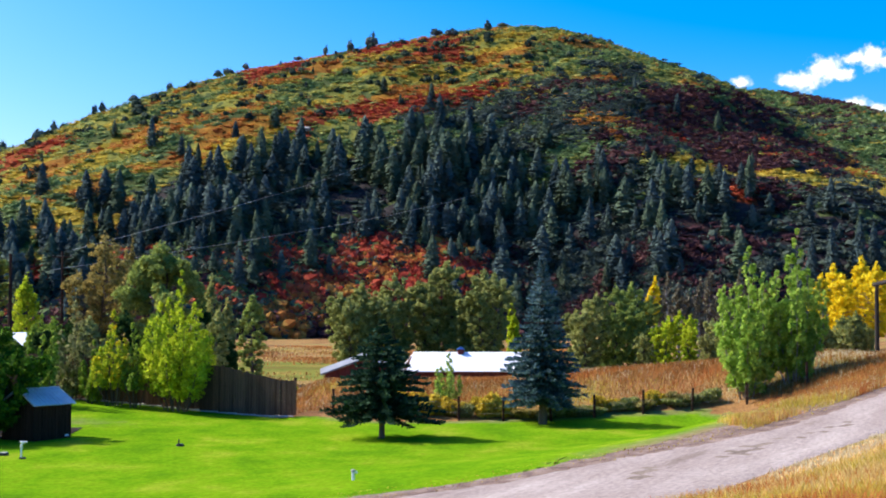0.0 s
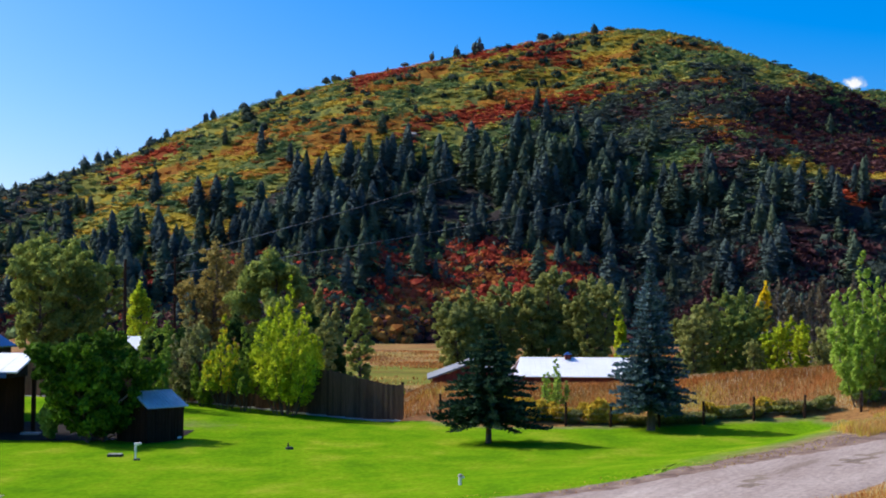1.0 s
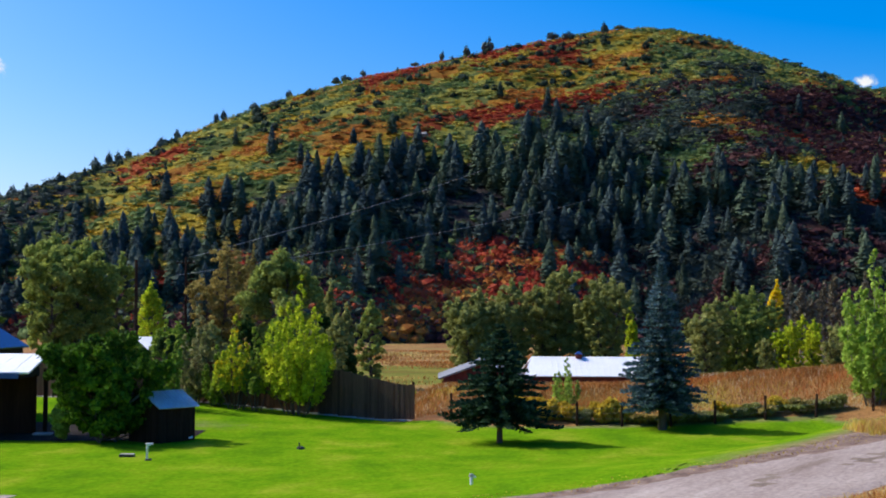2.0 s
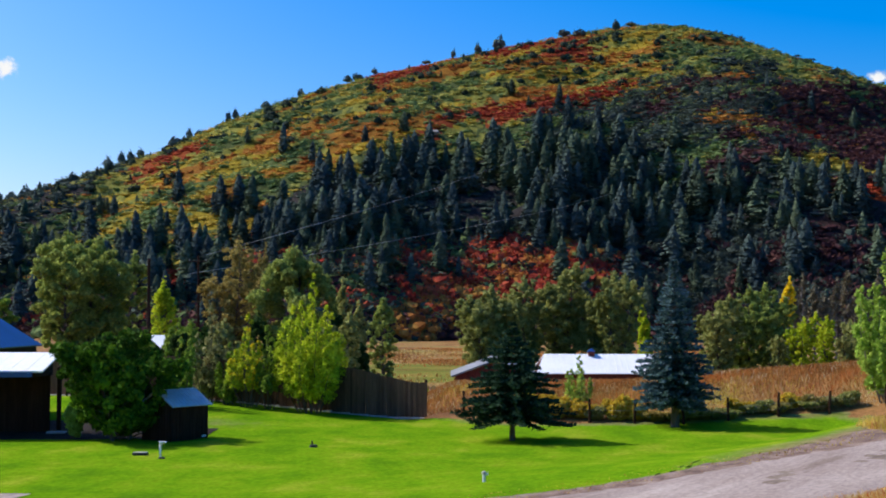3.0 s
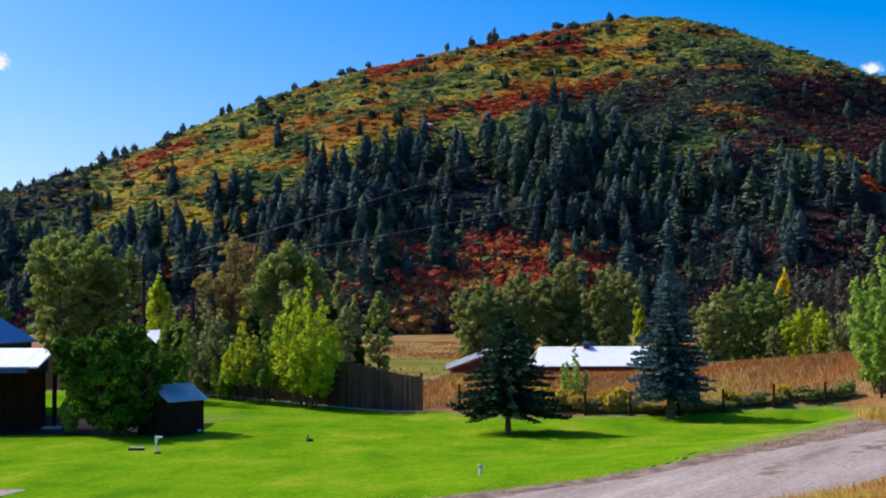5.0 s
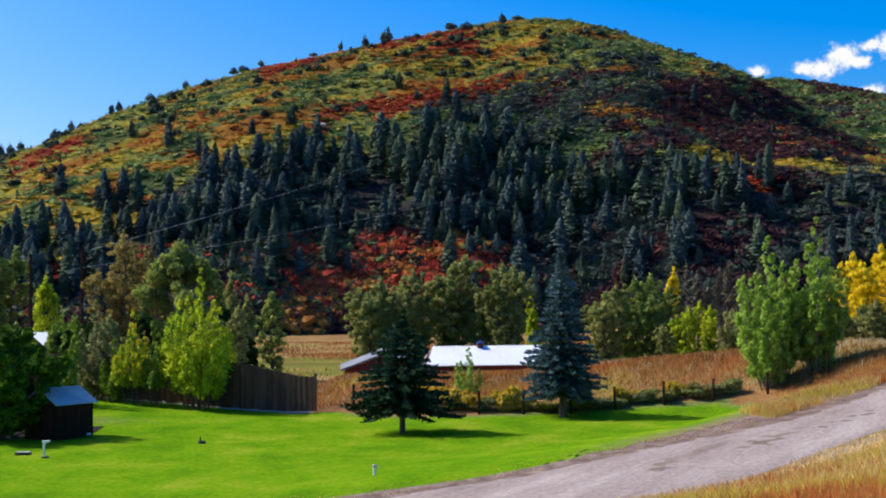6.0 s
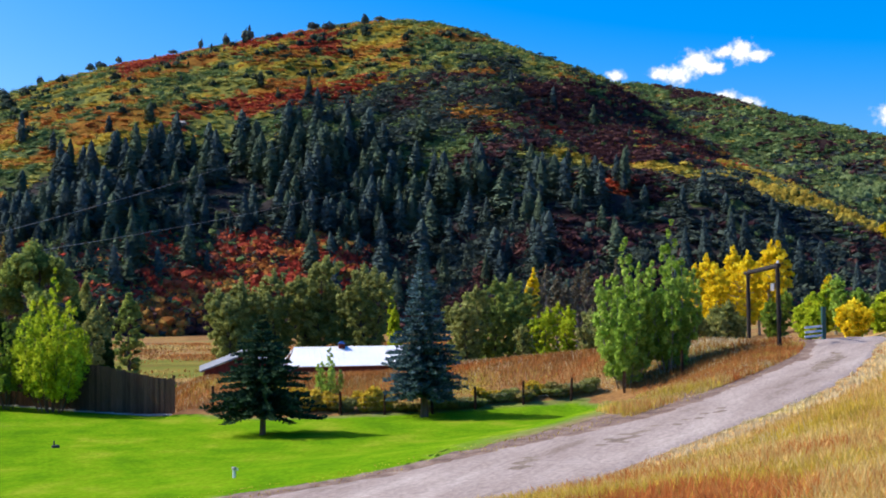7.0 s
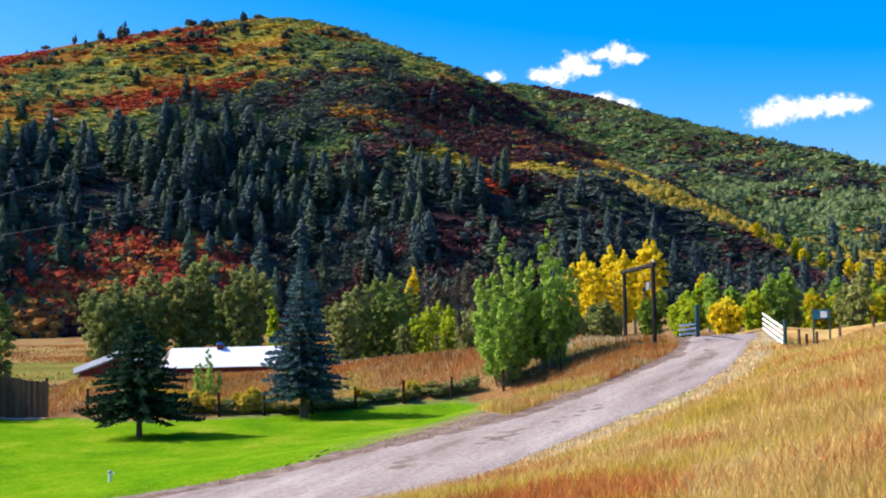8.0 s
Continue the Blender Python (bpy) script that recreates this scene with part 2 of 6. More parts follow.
SLOPE = material("dry_slope_thatch", [(0.33, (0.34, 0.15, 0.045)), (0.45, (0.5, 0.29, 0.09)), (0.56, (0.58, 0.38, 0.13)), (0.66, (0.46, 0.36, 0.09))], big=0.3, fine=5, rough=0.95, bump=0.6, bump_size=0.1, grain=0.35, specular=0.05)


# ---- terrain: smooth functions of the plan ----
ROAD_L = np.array([(-60, 36), (-30, 35.8), (-12, 37.0), (3.2, 41.2), (6.9, 43.1), (11.1, 45.3), (13.3, 46.5), (16, 48.2), (19.9, 52.2), (24.2, 56.8), (31.3, 65.8), (35.7, 74), (41.5, 90), (46, 112)], float)
ROAD_R = np.array([(-60, 30), (-30, 30), (-12, 30.5), (2.2, 31.6), (9.2, 34.3), (12.3, 37.1), (15.2, 40.1), (18.5, 43.2), (22.2, 46.8), (25.1, 50.3), (29.6, 56.3), (35.9, 66.3), (39.9, 72.8), (46, 89), (50.5, 111)], float)


def spline(pts, n):
    """Evenly spaced samples along a rounded polyline (Catmull-Rom)."""
    p = np.vstack([2 * pts[0] - pts[1], pts, 2 * pts[-1] - pts[-2]])
    out = []
    for i in range(1, len(p) - 2):
        for u in np.linspace(0, 1, 24, endpoint=False):
            a, b, c, d = p[i - 1], p[i], p[i + 1], p[i + 2]
            out.append(0.5 * (2 * b + (c - a) * u + (2 * a - 5 * b + 4 * c - d) * u ** 2 + (3 * b - a - 3 * c + d) * u ** 3))
    out = np.array(out + [pts[-1]])
    s = np.r_[0, np.cumsum(np.linalg.norm(np.diff(out, axis=0), axis=1))]
    q = np.linspace(0, s[-1], n)
    return np.stack([np.interp(q, s, out[:, k]) for k in range(out.shape[1])], 1)


def smooth(a, b, v):
    u = np.clip((np.asarray(v, float) - a) / (b - a), 0, 1)
    return u * u * (3 - 2 * u)


def side_of(poly, x, y):
    """Signed distance to a polyline that runs left to right: positive on its far (left) side."""
    x, y = np.asarray(x, float), np.asarray(y, float)
    best, sign = np.full(x.shape, 1e9), np.ones(x.shape)
    for (ax, ay), (bx, by) in zip(poly[:-1], poly[1:]):
        ux, uy = bx - ax, by - ay
        u = np.clip(((x - ax) * ux + (y - ay) * uy) / (ux * ux + uy * uy), 0, 1)
        px, py = x - ax - u * ux, y - ay - u * uy
        d = np.hypot(px, py)
        near = d < best
        best = np.where(near, d, best)
        sign = np.where(near, np.where(ux * py - uy * px > 0, 1.0, -1.0), sign)
    return best * sign


def ripple(x, y, size, seed=0.0):
    """Cheap rolling noise, about -1 to 1."""
    x, y = x / size + seed * 7.3, y / size - seed * 3.1
    return (np.sin(1.9 * x + 1.3 * np.sin(1.1 * y + seed)) + np.sin(2.3 * y + 1.7 * np.sin(0.9 * x + 2 * seed))
            + 0.6 * np.sin(4.1 * x - 3.3 * y + 2 * np.sin(1.7 * x + y))) / 2.6


HILL_X = [-900, -600, -400, -266, -233, -199, -175, -141, -104, -63, -29, 5, 40, 74, 108, 122, 143, 167, 187, 211, 236, 266, 315, 374, 473, 560, 760]
HILL_Z = [58, 58, 64, 74, 77.5, 92, 101, 114.5, 131, 145, 155, 161.5, 170, 176.5, 183, 184.5, 184, 179, 172, 163, 154, 140, 108, 62, 13, 2, -2]
RIDGE_X = [-300, 0, 200, 320, 420, 499, 579, 651, 744, 873, 1050, 1300, 1700]
RIDGE_Z = [90, 140, 190, 221, 233, 226, 206, 164, 124, 83, 62, 58, 56]


def hill(x, y):
    """Height of the main hill above the valley, and how far up its front slope a point lies (0 foot, 1 spine)."""
    foot = 432 + 0.00025 * (x - 40) ** 2 + 14 * np.sin(x / 37.0) + 8 * np.sin(x / 13.0 + 1)
    u = (y - foot) / (820 - foot)
    g = np.where(u < 1, 1 - (1 - np.clip(u, 0, 1)) ** 1.3, 1 - 0.75 * smooth(0, 1.6, u - 1))
    top = np.interp(x, XF, ZF)
    gully = ripple(0.8 * x - 0.6 * y, (0.6 * x + 0.8 * y) * 0.3, 40, 1.0) * 5.5 + ripple(x, y, 17, 2.0) * 1.6
    # a steep wall on the flank that turns away from the sun
    across, along = 0.715 * (x - 140) - 0.7 * (y - 600), 0.697 * (x - 140) + 0.716 * (y - 600)
    wall = 9 * smooth(-14, 14, across) * (1 - smooth(20, 105, across)) * smooth(-30, 25, along) * (1 - smooth(150, 205, along))
    return top * g - wall + gully * smooth(0.02, 0.25, u) * (1 - smooth(0.75, 1.0, u)) * np.clip(top / 90, 0.2, 1), u


def ridge(x, y):
    foot = 470 + 0.1 * np.abs(x - 300)
    u = (y - foot) / (1300 - foot)
    g = np.where(u < 1, 1 - (1 - np.clip(u, 0, 1)) ** 1.03, 1 - 0.6 * smooth(0, 1.5, u - 1))
    return np.interp(x, XR, ZR) * g + (ripple(x, y * 0.5, 90, 3.0) * 9 + ripple(x, y, 31, 4.0) * 2.5) * smooth(0.02, 0.3, u) * (1 - smooth(0.8, 1.0, u)), u


XF = np.linspace(-900, 760, 120)
ZF = np.interp(XF, HILL_X, HILL_Z)
XR = np.linspace(-300, 1700, 90)
ZR = np.interp(XR, RIDGE_X, RIDGE_Z)
for _ in range(2):
    ZF[1:-1] = (ZF[:-2] + 2 * ZF[1:-1] + ZF[2:]) / 4
    ZR[1:-1] = (ZR[:-2] + 2 * ZR[1:-1] + ZR[2:]) / 4
EDGE_L, EDGE_R = spline(ROAD_L, 60), spline(ROAD_R, 60)


def ground_z(x, y):
    x, y = np.asarray(x, float), np.asarray(y, float)
    d = np.hypot(x, y)
    az = np.degrees(np.arctan2(x, np.maximum(y, 1e-3)))
    z = 0.107 * 0.5 * (x + np.sqrt(x * x + 64))
    z = np.where(x > 33, 3.59 + 0.9 * (1 - np.exp(-(x - 33) * 0.107 / 0.9)), z)
    near = (y > -80) & (y < 130) & (np.abs(x) < 120)
    dr, dl = np.full(x.shape, 0.0), np.full(x.shape, 0.0)
    dr[near] = np.clip(-side_of(EDGE_R, x[near], y[near]), 0, None)
    dl[near] = np.clip(side_of(EDGE_L, x[near], y[near]), 0, None)
    dr = np.where((y <= -80), 60.0, dr)
    # the lawn lies lower than the drive, and rises a little towards the board fence
    z = z - np.clip(z - 0.1, 0, None) * smooth(2, 13, dl)
    z = z + 0.8 * smooth(64, 86, y) * (1 - smooth(-16, 1, x))
    # the slope on the near side of the drive
    z = z + 5.0 * (1 - np.exp(-dr / 23.0)) * smooth(-0.5, 6, dr) * (1 - smooth(70, 130, x)) * (1 - smooth(90, 125, y))
    # the grassy bank behind the lawn, then the fall to the valley floor
    crest = np.interp(az, [-2, 8, 12, 17, 21, 24], [1.5, 1.7, 2.35, 3.0, 3.7, 4.0])
    on_bank = smooth(-1.4, 1.0, az) * (1 - smooth(22, 26, az)) * smooth(0.5, 5, dl)
    z = z + (crest - z) * smooth(73, 87, d) * on_bank
    z = z - 0.9 * smooth(83, 99, d) * smooth(20, 24, az) * (1 - smooth(29, 31, az))
    z = z - 2.1 * smooth(50, 98, d) * smooth(28.8, 31.5, az) * (y > 0)
    floor = -1.6 + 4.4 * smooth(16, 27, az) + 0.25 * ripple(x, y, 26)
    z = z + (floor - z) * smooth(88, 132, y + 0.12 * np.clip(x, -60, 60))
    h1, _ = hill(x, y)
    h2, _ = ridge(x, y)
    return np.where(y > 250, np.maximum(z, -1.6 + np.maximum(h1, h2)), z) + 0.05 * ripple(x, y, 3.1) * smooth(6, 40, dr)


def streaks(x, y, along, across, seed):
    """Noise drawn out along the slope, rising to the right."""
    a, b = 0.86 * x + 0.5 * y, -0.5 * x + 0.86 * y
    k = along / across
    return ripple(a / k, b, across, seed) * 0.65 + ripple(x, y, across * 0.55, seed + 0.7) * 0.35


# drifts of autumn colour on the main hill: from (x, share of the slope) to (x, share), and half their depth
RED_DRIFTS = [(33, 0.9, 78, 0.87, 0.11), (-32, 0.87, -5, 0.88, 0.1), (-143, 0.604, -123, 0.65, 0.05), (23, 0.507, 52, 0.56, 0.03), (56, 0.548, 89, 0.597, 0.029), (-2, 0.477, 18, 0.55, 0.026),
              (152, 0.43, 166, 0.454, 0.018), (158, 0.249, 170, 0.251, 0.022), (17, 0.124, 25, 0.142, 0.017), (-18, 0.118, -8, 0.132, 0.016), (-93, 0.115, -81, 0.151, 0.012), (-8, 0.069, 11, 0.104, 0.022), (210, 0.46, 240, 0.475, 0.018)]
ORANGE_DRIFTS = [(-44, 0.466, -4, 0.51, 0.026), (-69, 0.397, -48, 0.414, 0.016), (-89, 0.338, -87, 0.384, 0.016), (-57, 0.56, -23, 0.573, 0.024), (40, 0.707, 69, 0.749, 0.022), (78, 0.752, 116, 0.75, 0.02),
                 (117, 0.409, 139, 0.417, 0.012), (-7, 0.033, 9, 0.065, 0.022), (143, 0.827, 166, 0.831, 0.014), (-99, 0.56, -83, 0.53, 0.024), (70, 0.9, 112, 0.93, 0.03)]
GOLD_DRIFTS = [(28, 0.696, 46, 0.689, 0.018), (-65, 0.675, -30, 0.659, 0.022), (-35, 0.426, -6, 0.45, 0.016), (-90, 0.28, -64, 0.212, 0.02)]


def cover(x, y):
    """The hill's plant cover: 0 red, 1 orange, 2 gold, 3 yellow-green, 4 green, 5 maroon, 6 dark, 7 pale green; and the share of conifers."""
    h1, u1 = hill(x, y)
    h2, u2 = ridge(x, y)
    main = h1 >= h2
    n1, n2, n3 = streaks(x, y, 70, 15, 0.4), streaks(x, y, 24, 8, 1.7), streaks(x, y, 120, 24, 2.9)
    c = np.full(x.shape, 3)
    c[n1 + 0.35 * n2 > 0.14] = 4
    c[n1 + 0.4 * n2 < -0.22] = 2
    c[n3 + 0.4 * n2 > 0.42] = 1
    # the hill's flank: maroon and dark green brush, darkened to stand for its shade
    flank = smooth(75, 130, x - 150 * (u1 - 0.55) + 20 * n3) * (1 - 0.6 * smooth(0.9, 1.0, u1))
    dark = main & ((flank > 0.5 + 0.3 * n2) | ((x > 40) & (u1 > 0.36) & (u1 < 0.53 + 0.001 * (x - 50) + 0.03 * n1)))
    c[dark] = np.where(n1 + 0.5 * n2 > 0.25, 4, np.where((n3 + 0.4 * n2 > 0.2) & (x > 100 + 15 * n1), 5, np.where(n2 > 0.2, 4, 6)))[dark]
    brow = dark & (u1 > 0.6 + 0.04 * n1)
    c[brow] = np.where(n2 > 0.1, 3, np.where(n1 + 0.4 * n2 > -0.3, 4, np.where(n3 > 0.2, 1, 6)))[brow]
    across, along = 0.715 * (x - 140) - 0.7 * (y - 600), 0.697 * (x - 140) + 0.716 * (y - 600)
    # the wall's brush is kept dark as well, to deepen its shade
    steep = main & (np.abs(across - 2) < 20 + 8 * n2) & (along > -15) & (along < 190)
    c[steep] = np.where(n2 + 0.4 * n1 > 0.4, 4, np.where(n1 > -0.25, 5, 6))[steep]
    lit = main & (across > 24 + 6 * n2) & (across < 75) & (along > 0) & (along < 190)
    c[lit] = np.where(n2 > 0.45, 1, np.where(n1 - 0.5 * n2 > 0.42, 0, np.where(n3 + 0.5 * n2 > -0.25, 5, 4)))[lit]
    warm = dark & (np.abs(u1 - (0.485 - 0.007 * (x - 116))) < 0.014 + 0.02 * n2) & (x > 98) & (x < 150)
    c[warm] = np.where(n1 > 0.1, 1, 2)[warm]
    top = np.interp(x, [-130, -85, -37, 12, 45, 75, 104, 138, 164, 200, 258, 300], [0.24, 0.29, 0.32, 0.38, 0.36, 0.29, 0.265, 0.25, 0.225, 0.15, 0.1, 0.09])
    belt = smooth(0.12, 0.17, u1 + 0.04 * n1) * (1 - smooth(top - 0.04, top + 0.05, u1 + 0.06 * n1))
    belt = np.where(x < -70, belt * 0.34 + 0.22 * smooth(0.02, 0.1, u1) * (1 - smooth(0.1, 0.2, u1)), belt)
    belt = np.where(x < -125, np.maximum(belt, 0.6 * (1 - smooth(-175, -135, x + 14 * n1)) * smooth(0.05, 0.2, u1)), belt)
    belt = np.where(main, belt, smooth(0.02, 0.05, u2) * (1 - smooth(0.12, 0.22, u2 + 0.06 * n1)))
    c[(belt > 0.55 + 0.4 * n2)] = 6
    c[main & (belt > 0.3) & (n2 > 0.5) & (x < 60)] = 4
    c[main & (belt > 0.12) & (x > -60) & ((c == 1) | (c == 2))] = 4
    # the low slope: rounded red, orange and maroon clumps
    low = main & (u1 < 0.145 + 0.02 * n1)
    c[low] = np.where(n2 + 0.3 * n3 > 0.26, 1, np.where(n1 + 0.5 * n2 > -0.02, 0, np.where(n3 + 0.6 * n2 > -0.2, 5, 6)))[low]
    # right of x 56 only maroon and dark brush, in place of shade
    c[low & (x > 56 + 12 * n1)] = np.where(n2 > 0.1, 5, 6)[low & (x > 56 + 12 * n1)]
    c[low & (x < -14 + 12 * n1)] = np.where(n2 > 0.45, 0, np.where(n1 > 0.1, 5, np.where(n2 < -0.5, 1, np.where(n3 > 0.1, 4, 6))))[low & (x < -14 + 12 * n1)]
    c[main & (np.abs(u1 - 0.125 - 0.0006 * (x + 80)) < 0.016) & (x > -102) & (x < -64)] = 0
    c[main & (u1 < 0.03)] = 5
    # lower right slope: dark cover and fewer conifers, for the shoulder's shade
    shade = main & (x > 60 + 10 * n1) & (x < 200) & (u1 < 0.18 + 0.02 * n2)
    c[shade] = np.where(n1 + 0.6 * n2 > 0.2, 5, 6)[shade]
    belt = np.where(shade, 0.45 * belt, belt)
    # yellow becomes green and dark, beyond x 60 all dark in place of shade
    dimmed = main & (u1 < 0.26) & (u1 > 0.1) & (x < 150) & (x > -60) & ((c == 3) | (c == 2))
    c[dimmed] = np.where((n1 > 0.1) & (x < 60), 4, 6)[dimmed]
    mixed = main & (x < -60) & (u1 > 0.14) & (u1 < 0.46)
    c[mixed & (c == 3)] = 4
    c[mixed & (n1 < -0.3) & (c == 4)] = 6
    c[mixed & (n2 > 0.38)] = 1
    c[mixed & (n1 > 0.2) & (n2 < 0)] = 4
    c[mixed & (n2 < -0.6) & (n1 < 0.1)] = 3
    # a lime and golden band above the conifers
    gold = main & (np.abs(u1 - np.interp(x, [50, 75, 104, 200, 258, 320], [0.36, 0.335, 0.315, 0.315, 0.30, 0.29])) < np.where(x > 150, 0.024, 0.012) + 0.02 * n2) & (x > 52) & (x < 330) & ((n2 > 0.5) | (x > 135))
    c[gold] = np.where((n2 > -0.25) & (x > 150), 2, 3)[gold]
    # brush below the golden band darkened to stand for shade
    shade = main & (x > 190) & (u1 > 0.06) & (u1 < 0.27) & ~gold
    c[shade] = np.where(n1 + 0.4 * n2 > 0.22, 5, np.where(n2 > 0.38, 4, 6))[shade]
    strip = (u1 > 0.06) & (u1 < 0.5) & (np.abs(x - np.interp(u1, [0.08, 0.16, 0.24, 0.29, 0.33, 0.5], [334, 331, 317, 297, 285, 255])) < 8 + 5 * n2)
    c[strip] = np.where(n1 > 0.25, 3, 2)[strip]
    gold = gold | strip
    back = ~main
    big = ripple(0.7 * x + 0.7 * y, 0.45 * (0.7 * y - 0.7 * x), 60, 3.3)
    c[back & (u2 > 0.1)] = np.where(big + 0.5 * n1 > -0.45, 4, np.where(n2 > 0.6, 1, np.where(n1 > 0.0, 4, 3)))[back & (u2 > 0.1)]
    c[back & (big < -0.38) & (u2 > 0.2)] = 6
    c[back & (np.abs(n3 - 0.1) < 0.09) & (u2 > 0.3)] = 5
    c[back & (u2 > 0.86 + 0.05 * n2) & (x > 455) & (x < 640)] = 5
    c[back & (n1 < -0.45) & (n2 < 0.3) & (u2 > 0.15)] = 6
    c[back & (u2 > 0.08) & (u2 < 0.5) & (n1 + 0.4 * big > 0.05) & (x > 300)] = 7
    vale = back & (np.abs(u2 - 0.13 - 0.05 * n1) < 0.05) & (n2 > 0.05)
    c[vale] = 2
    c[strip] = 2
    belt = np.where(gold | vale, 0.15 * belt, belt)
    # drifts of one colour, drawn out along the slope
    fine = ripple(x, y, 3.1, 5.2)
    for tint, drifts in ((2, GOLD_DRIFTS), (1, ORANGE_DRIFTS), (0, RED_DRIFTS)):
        for xa, ua, xb, ub, thick in drifts:
            k = np.clip((x - xa) / (xb - xa), 0, 1)
            d = np.hypot((u1 - ua - (ub - ua) * k) / thick, (x - xa - (xb - xa) * k) / 7.0)
            c[main & (d < 1.0 + 0.75 * n2 + 0.45 * fine)] = tint
            belt = np.where(main & (d < 0.9), 0.1 * belt, belt)
    return c, belt, main, u1, u2


def litter(name, a, b):
    return material(name, [(0.3, a), (0.7, b)], big=0.05, fine=0.5, rough=0.95, bump=0.6, bump_size=0.6, grain=0.5, specular=0.02)


# maroon and forest floors are near black, holding the hill's shade in colour
LITTER = [litter("red_brush_floor", (0.15, 0.025, 0.012), (0.24, 0.06, 0.02)), litter("orange_brush_floor", (0.17, 0.07, 0.015), (0.28, 0.14, 0.022)),
          litter("golden_brush_floor", (0.2, 0.15, 0.018), (0.31, 0.23, 0.026)), litter("yellow_green_brush_floor", (0.13, 0.135, 0.03), (0.24, 0.23, 0.05)),
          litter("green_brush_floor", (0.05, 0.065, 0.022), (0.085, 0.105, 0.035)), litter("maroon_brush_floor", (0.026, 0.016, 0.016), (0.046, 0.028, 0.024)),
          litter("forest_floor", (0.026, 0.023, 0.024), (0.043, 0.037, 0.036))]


# ---- mesh helpers ----
def sheet(name, verts, faces, mats, index=None, flat=True):
    """A mesh from arrays: verts n x 3, faces m x 3 or m x 4."""
    me = bpy.data.meshes.new(name)
    verts, faces = np.asarray(verts, np.float32), np.asarray(faces, np.int32)
    me.vertices.add(len(verts))
    me.vertices.foreach_set("co", verts.ravel())
    k = faces.shape[1]
    me.loops.add(faces.size)
    me.loops.foreach_set("vertex_index", faces.ravel())
    me.polygons.add(len(faces))
    me.polygons.foreach_set("loop_start", np.arange(0, faces.size, k, dtype=np.int32))
    me.polygons.foreach_set("use_smooth", np.full(len(faces), not flat))
    for m in mats:
        me.materials.append(m)
    if index is not None:
        me.polygons.foreach_set("material_index", np.asarray(index, np.int32))
    me.update(calc_edges=True)
    me.validate()
    return me


def part(name, data, parent=None, label="", at=None, mat=None):
    """Links a mesh, or a bmesh with a material, as one object, under a thing or a part."""
    if isinstance(data, bmesh.types.BMesh):
        me = bpy.data.meshes.new(name)
        data.to_mesh(me)
        data.free()
        me.materials.append(mat)
        data = me
    ob = new(name, data)
    if parent:
        ob.parent = parent
    if at is not None:
        ob.matrix_local = at
    return tagged(ob, label)


def thing(name, label, category, at, group="", kind=""):
    ob = new(name)
    ob.matrix_world = at
    return tagged(ob, label, category, group, kind)


def box(sx, sy, sz, m=None, bevel=0.0, bm=None):
    """A box on its base, centred in x and y."""
    bm = bm or bmesh.new()
    mat = (m or Matrix()) @ Matrix.Translation((0, 0, sz / 2)) @ Matrix.Diagonal((sx, sy, sz, 1))
    got = bmesh.ops.create_cube(bm, size=1.0, matrix=mat)
    if bevel:
        edges = list({e for v in got["verts"] for e in v.link_edges})
        bmesh.ops.bevel(bm, geom=edges, offset=bevel, segments=1, affect="EDGES")
    return bm


def tube(bm, path, radii, sides=7):
    """A round, tapered limb along a path of points."""
    rings = []
    path = [Vector(p) for p in path]
    for i, (p, r) in enumerate(zip(path, radii)):
        way = (path[min(i + 1, len(path) - 1)] - path[max(i - 1, 0)]).normalized()
        q = way.to_track_quat("Z", "Y")
        rings.append([bm.verts.new(p + q @ Vector((r * math.cos(a), r * math.sin(a), 0))) for a in [2 * math.pi * k / sides for k in range(sides)]])
    for a, b in zip(rings[:-1], rings[1:]):
        for k in range(sides):
            bm.faces.new((a[k], a[(k + 1) % sides], b[(k + 1) % sides], b[k]))
    bm.faces.new(rings[-1])
    bm.faces.new(rings[0][::-1])
    return bm


def prism(points, depth, bm=None, m=None):
    """A flat outline in x and z, given depth in y."""
    bm = bm or bmesh.new()
    m = m or Matrix()
    a = [bm.verts.new(m @ Vector((x, 0, z))) for x, z in points]
    b = [bm.verts.new(m @ Vector((x, depth, z))) for x, z in points]
    bm.faces.new(a)
    bm.faces.new(b[::-1])
    for i in range(len(a)):
        j = (i + 1) % len(a)
        bm.faces.new((a[j], a[i], b[i], b[j]))
    bmesh.ops.recalc_face_normals(bm, faces=bm.faces)
    return bm


def slab(corners, thick, bm=None):
    """A thin plate: four corners in order, thickened downwards along its normal."""
    bm = bm or bmesh.new()
    c = [Vector(p) for p in corners]
    n = (c[1] - c[0]).cross(c[3] - c[0]).normalized()
    if n.z < 0:
        n = -n
    top = [bm.verts.new(p) for p in c]
    low = [bm.verts.new(p - n * thick) for p in c]
    bm.faces.new(top)
    bm.faces.new(low[::-1])
    for i in range(4):
        j = (i + 1) % 4
        bm.faces.new((top[j], top[i], low[i], low[j]))
    bmesh.ops.recalc_face_normals(bm, faces=bm.faces)
    return bm


def height(x, y):
    return float(ground_z(np.array([x], float), np.array([y], float))[0])


def spot(bearing, distance):
    """A place on the ground, by its bearing and distance from the viewpoint."""
    b = radians(bearing)
    x, y = math.sin(b) * distance, math.cos(b) * distance
    return Vector((x, y, height(x, y)))


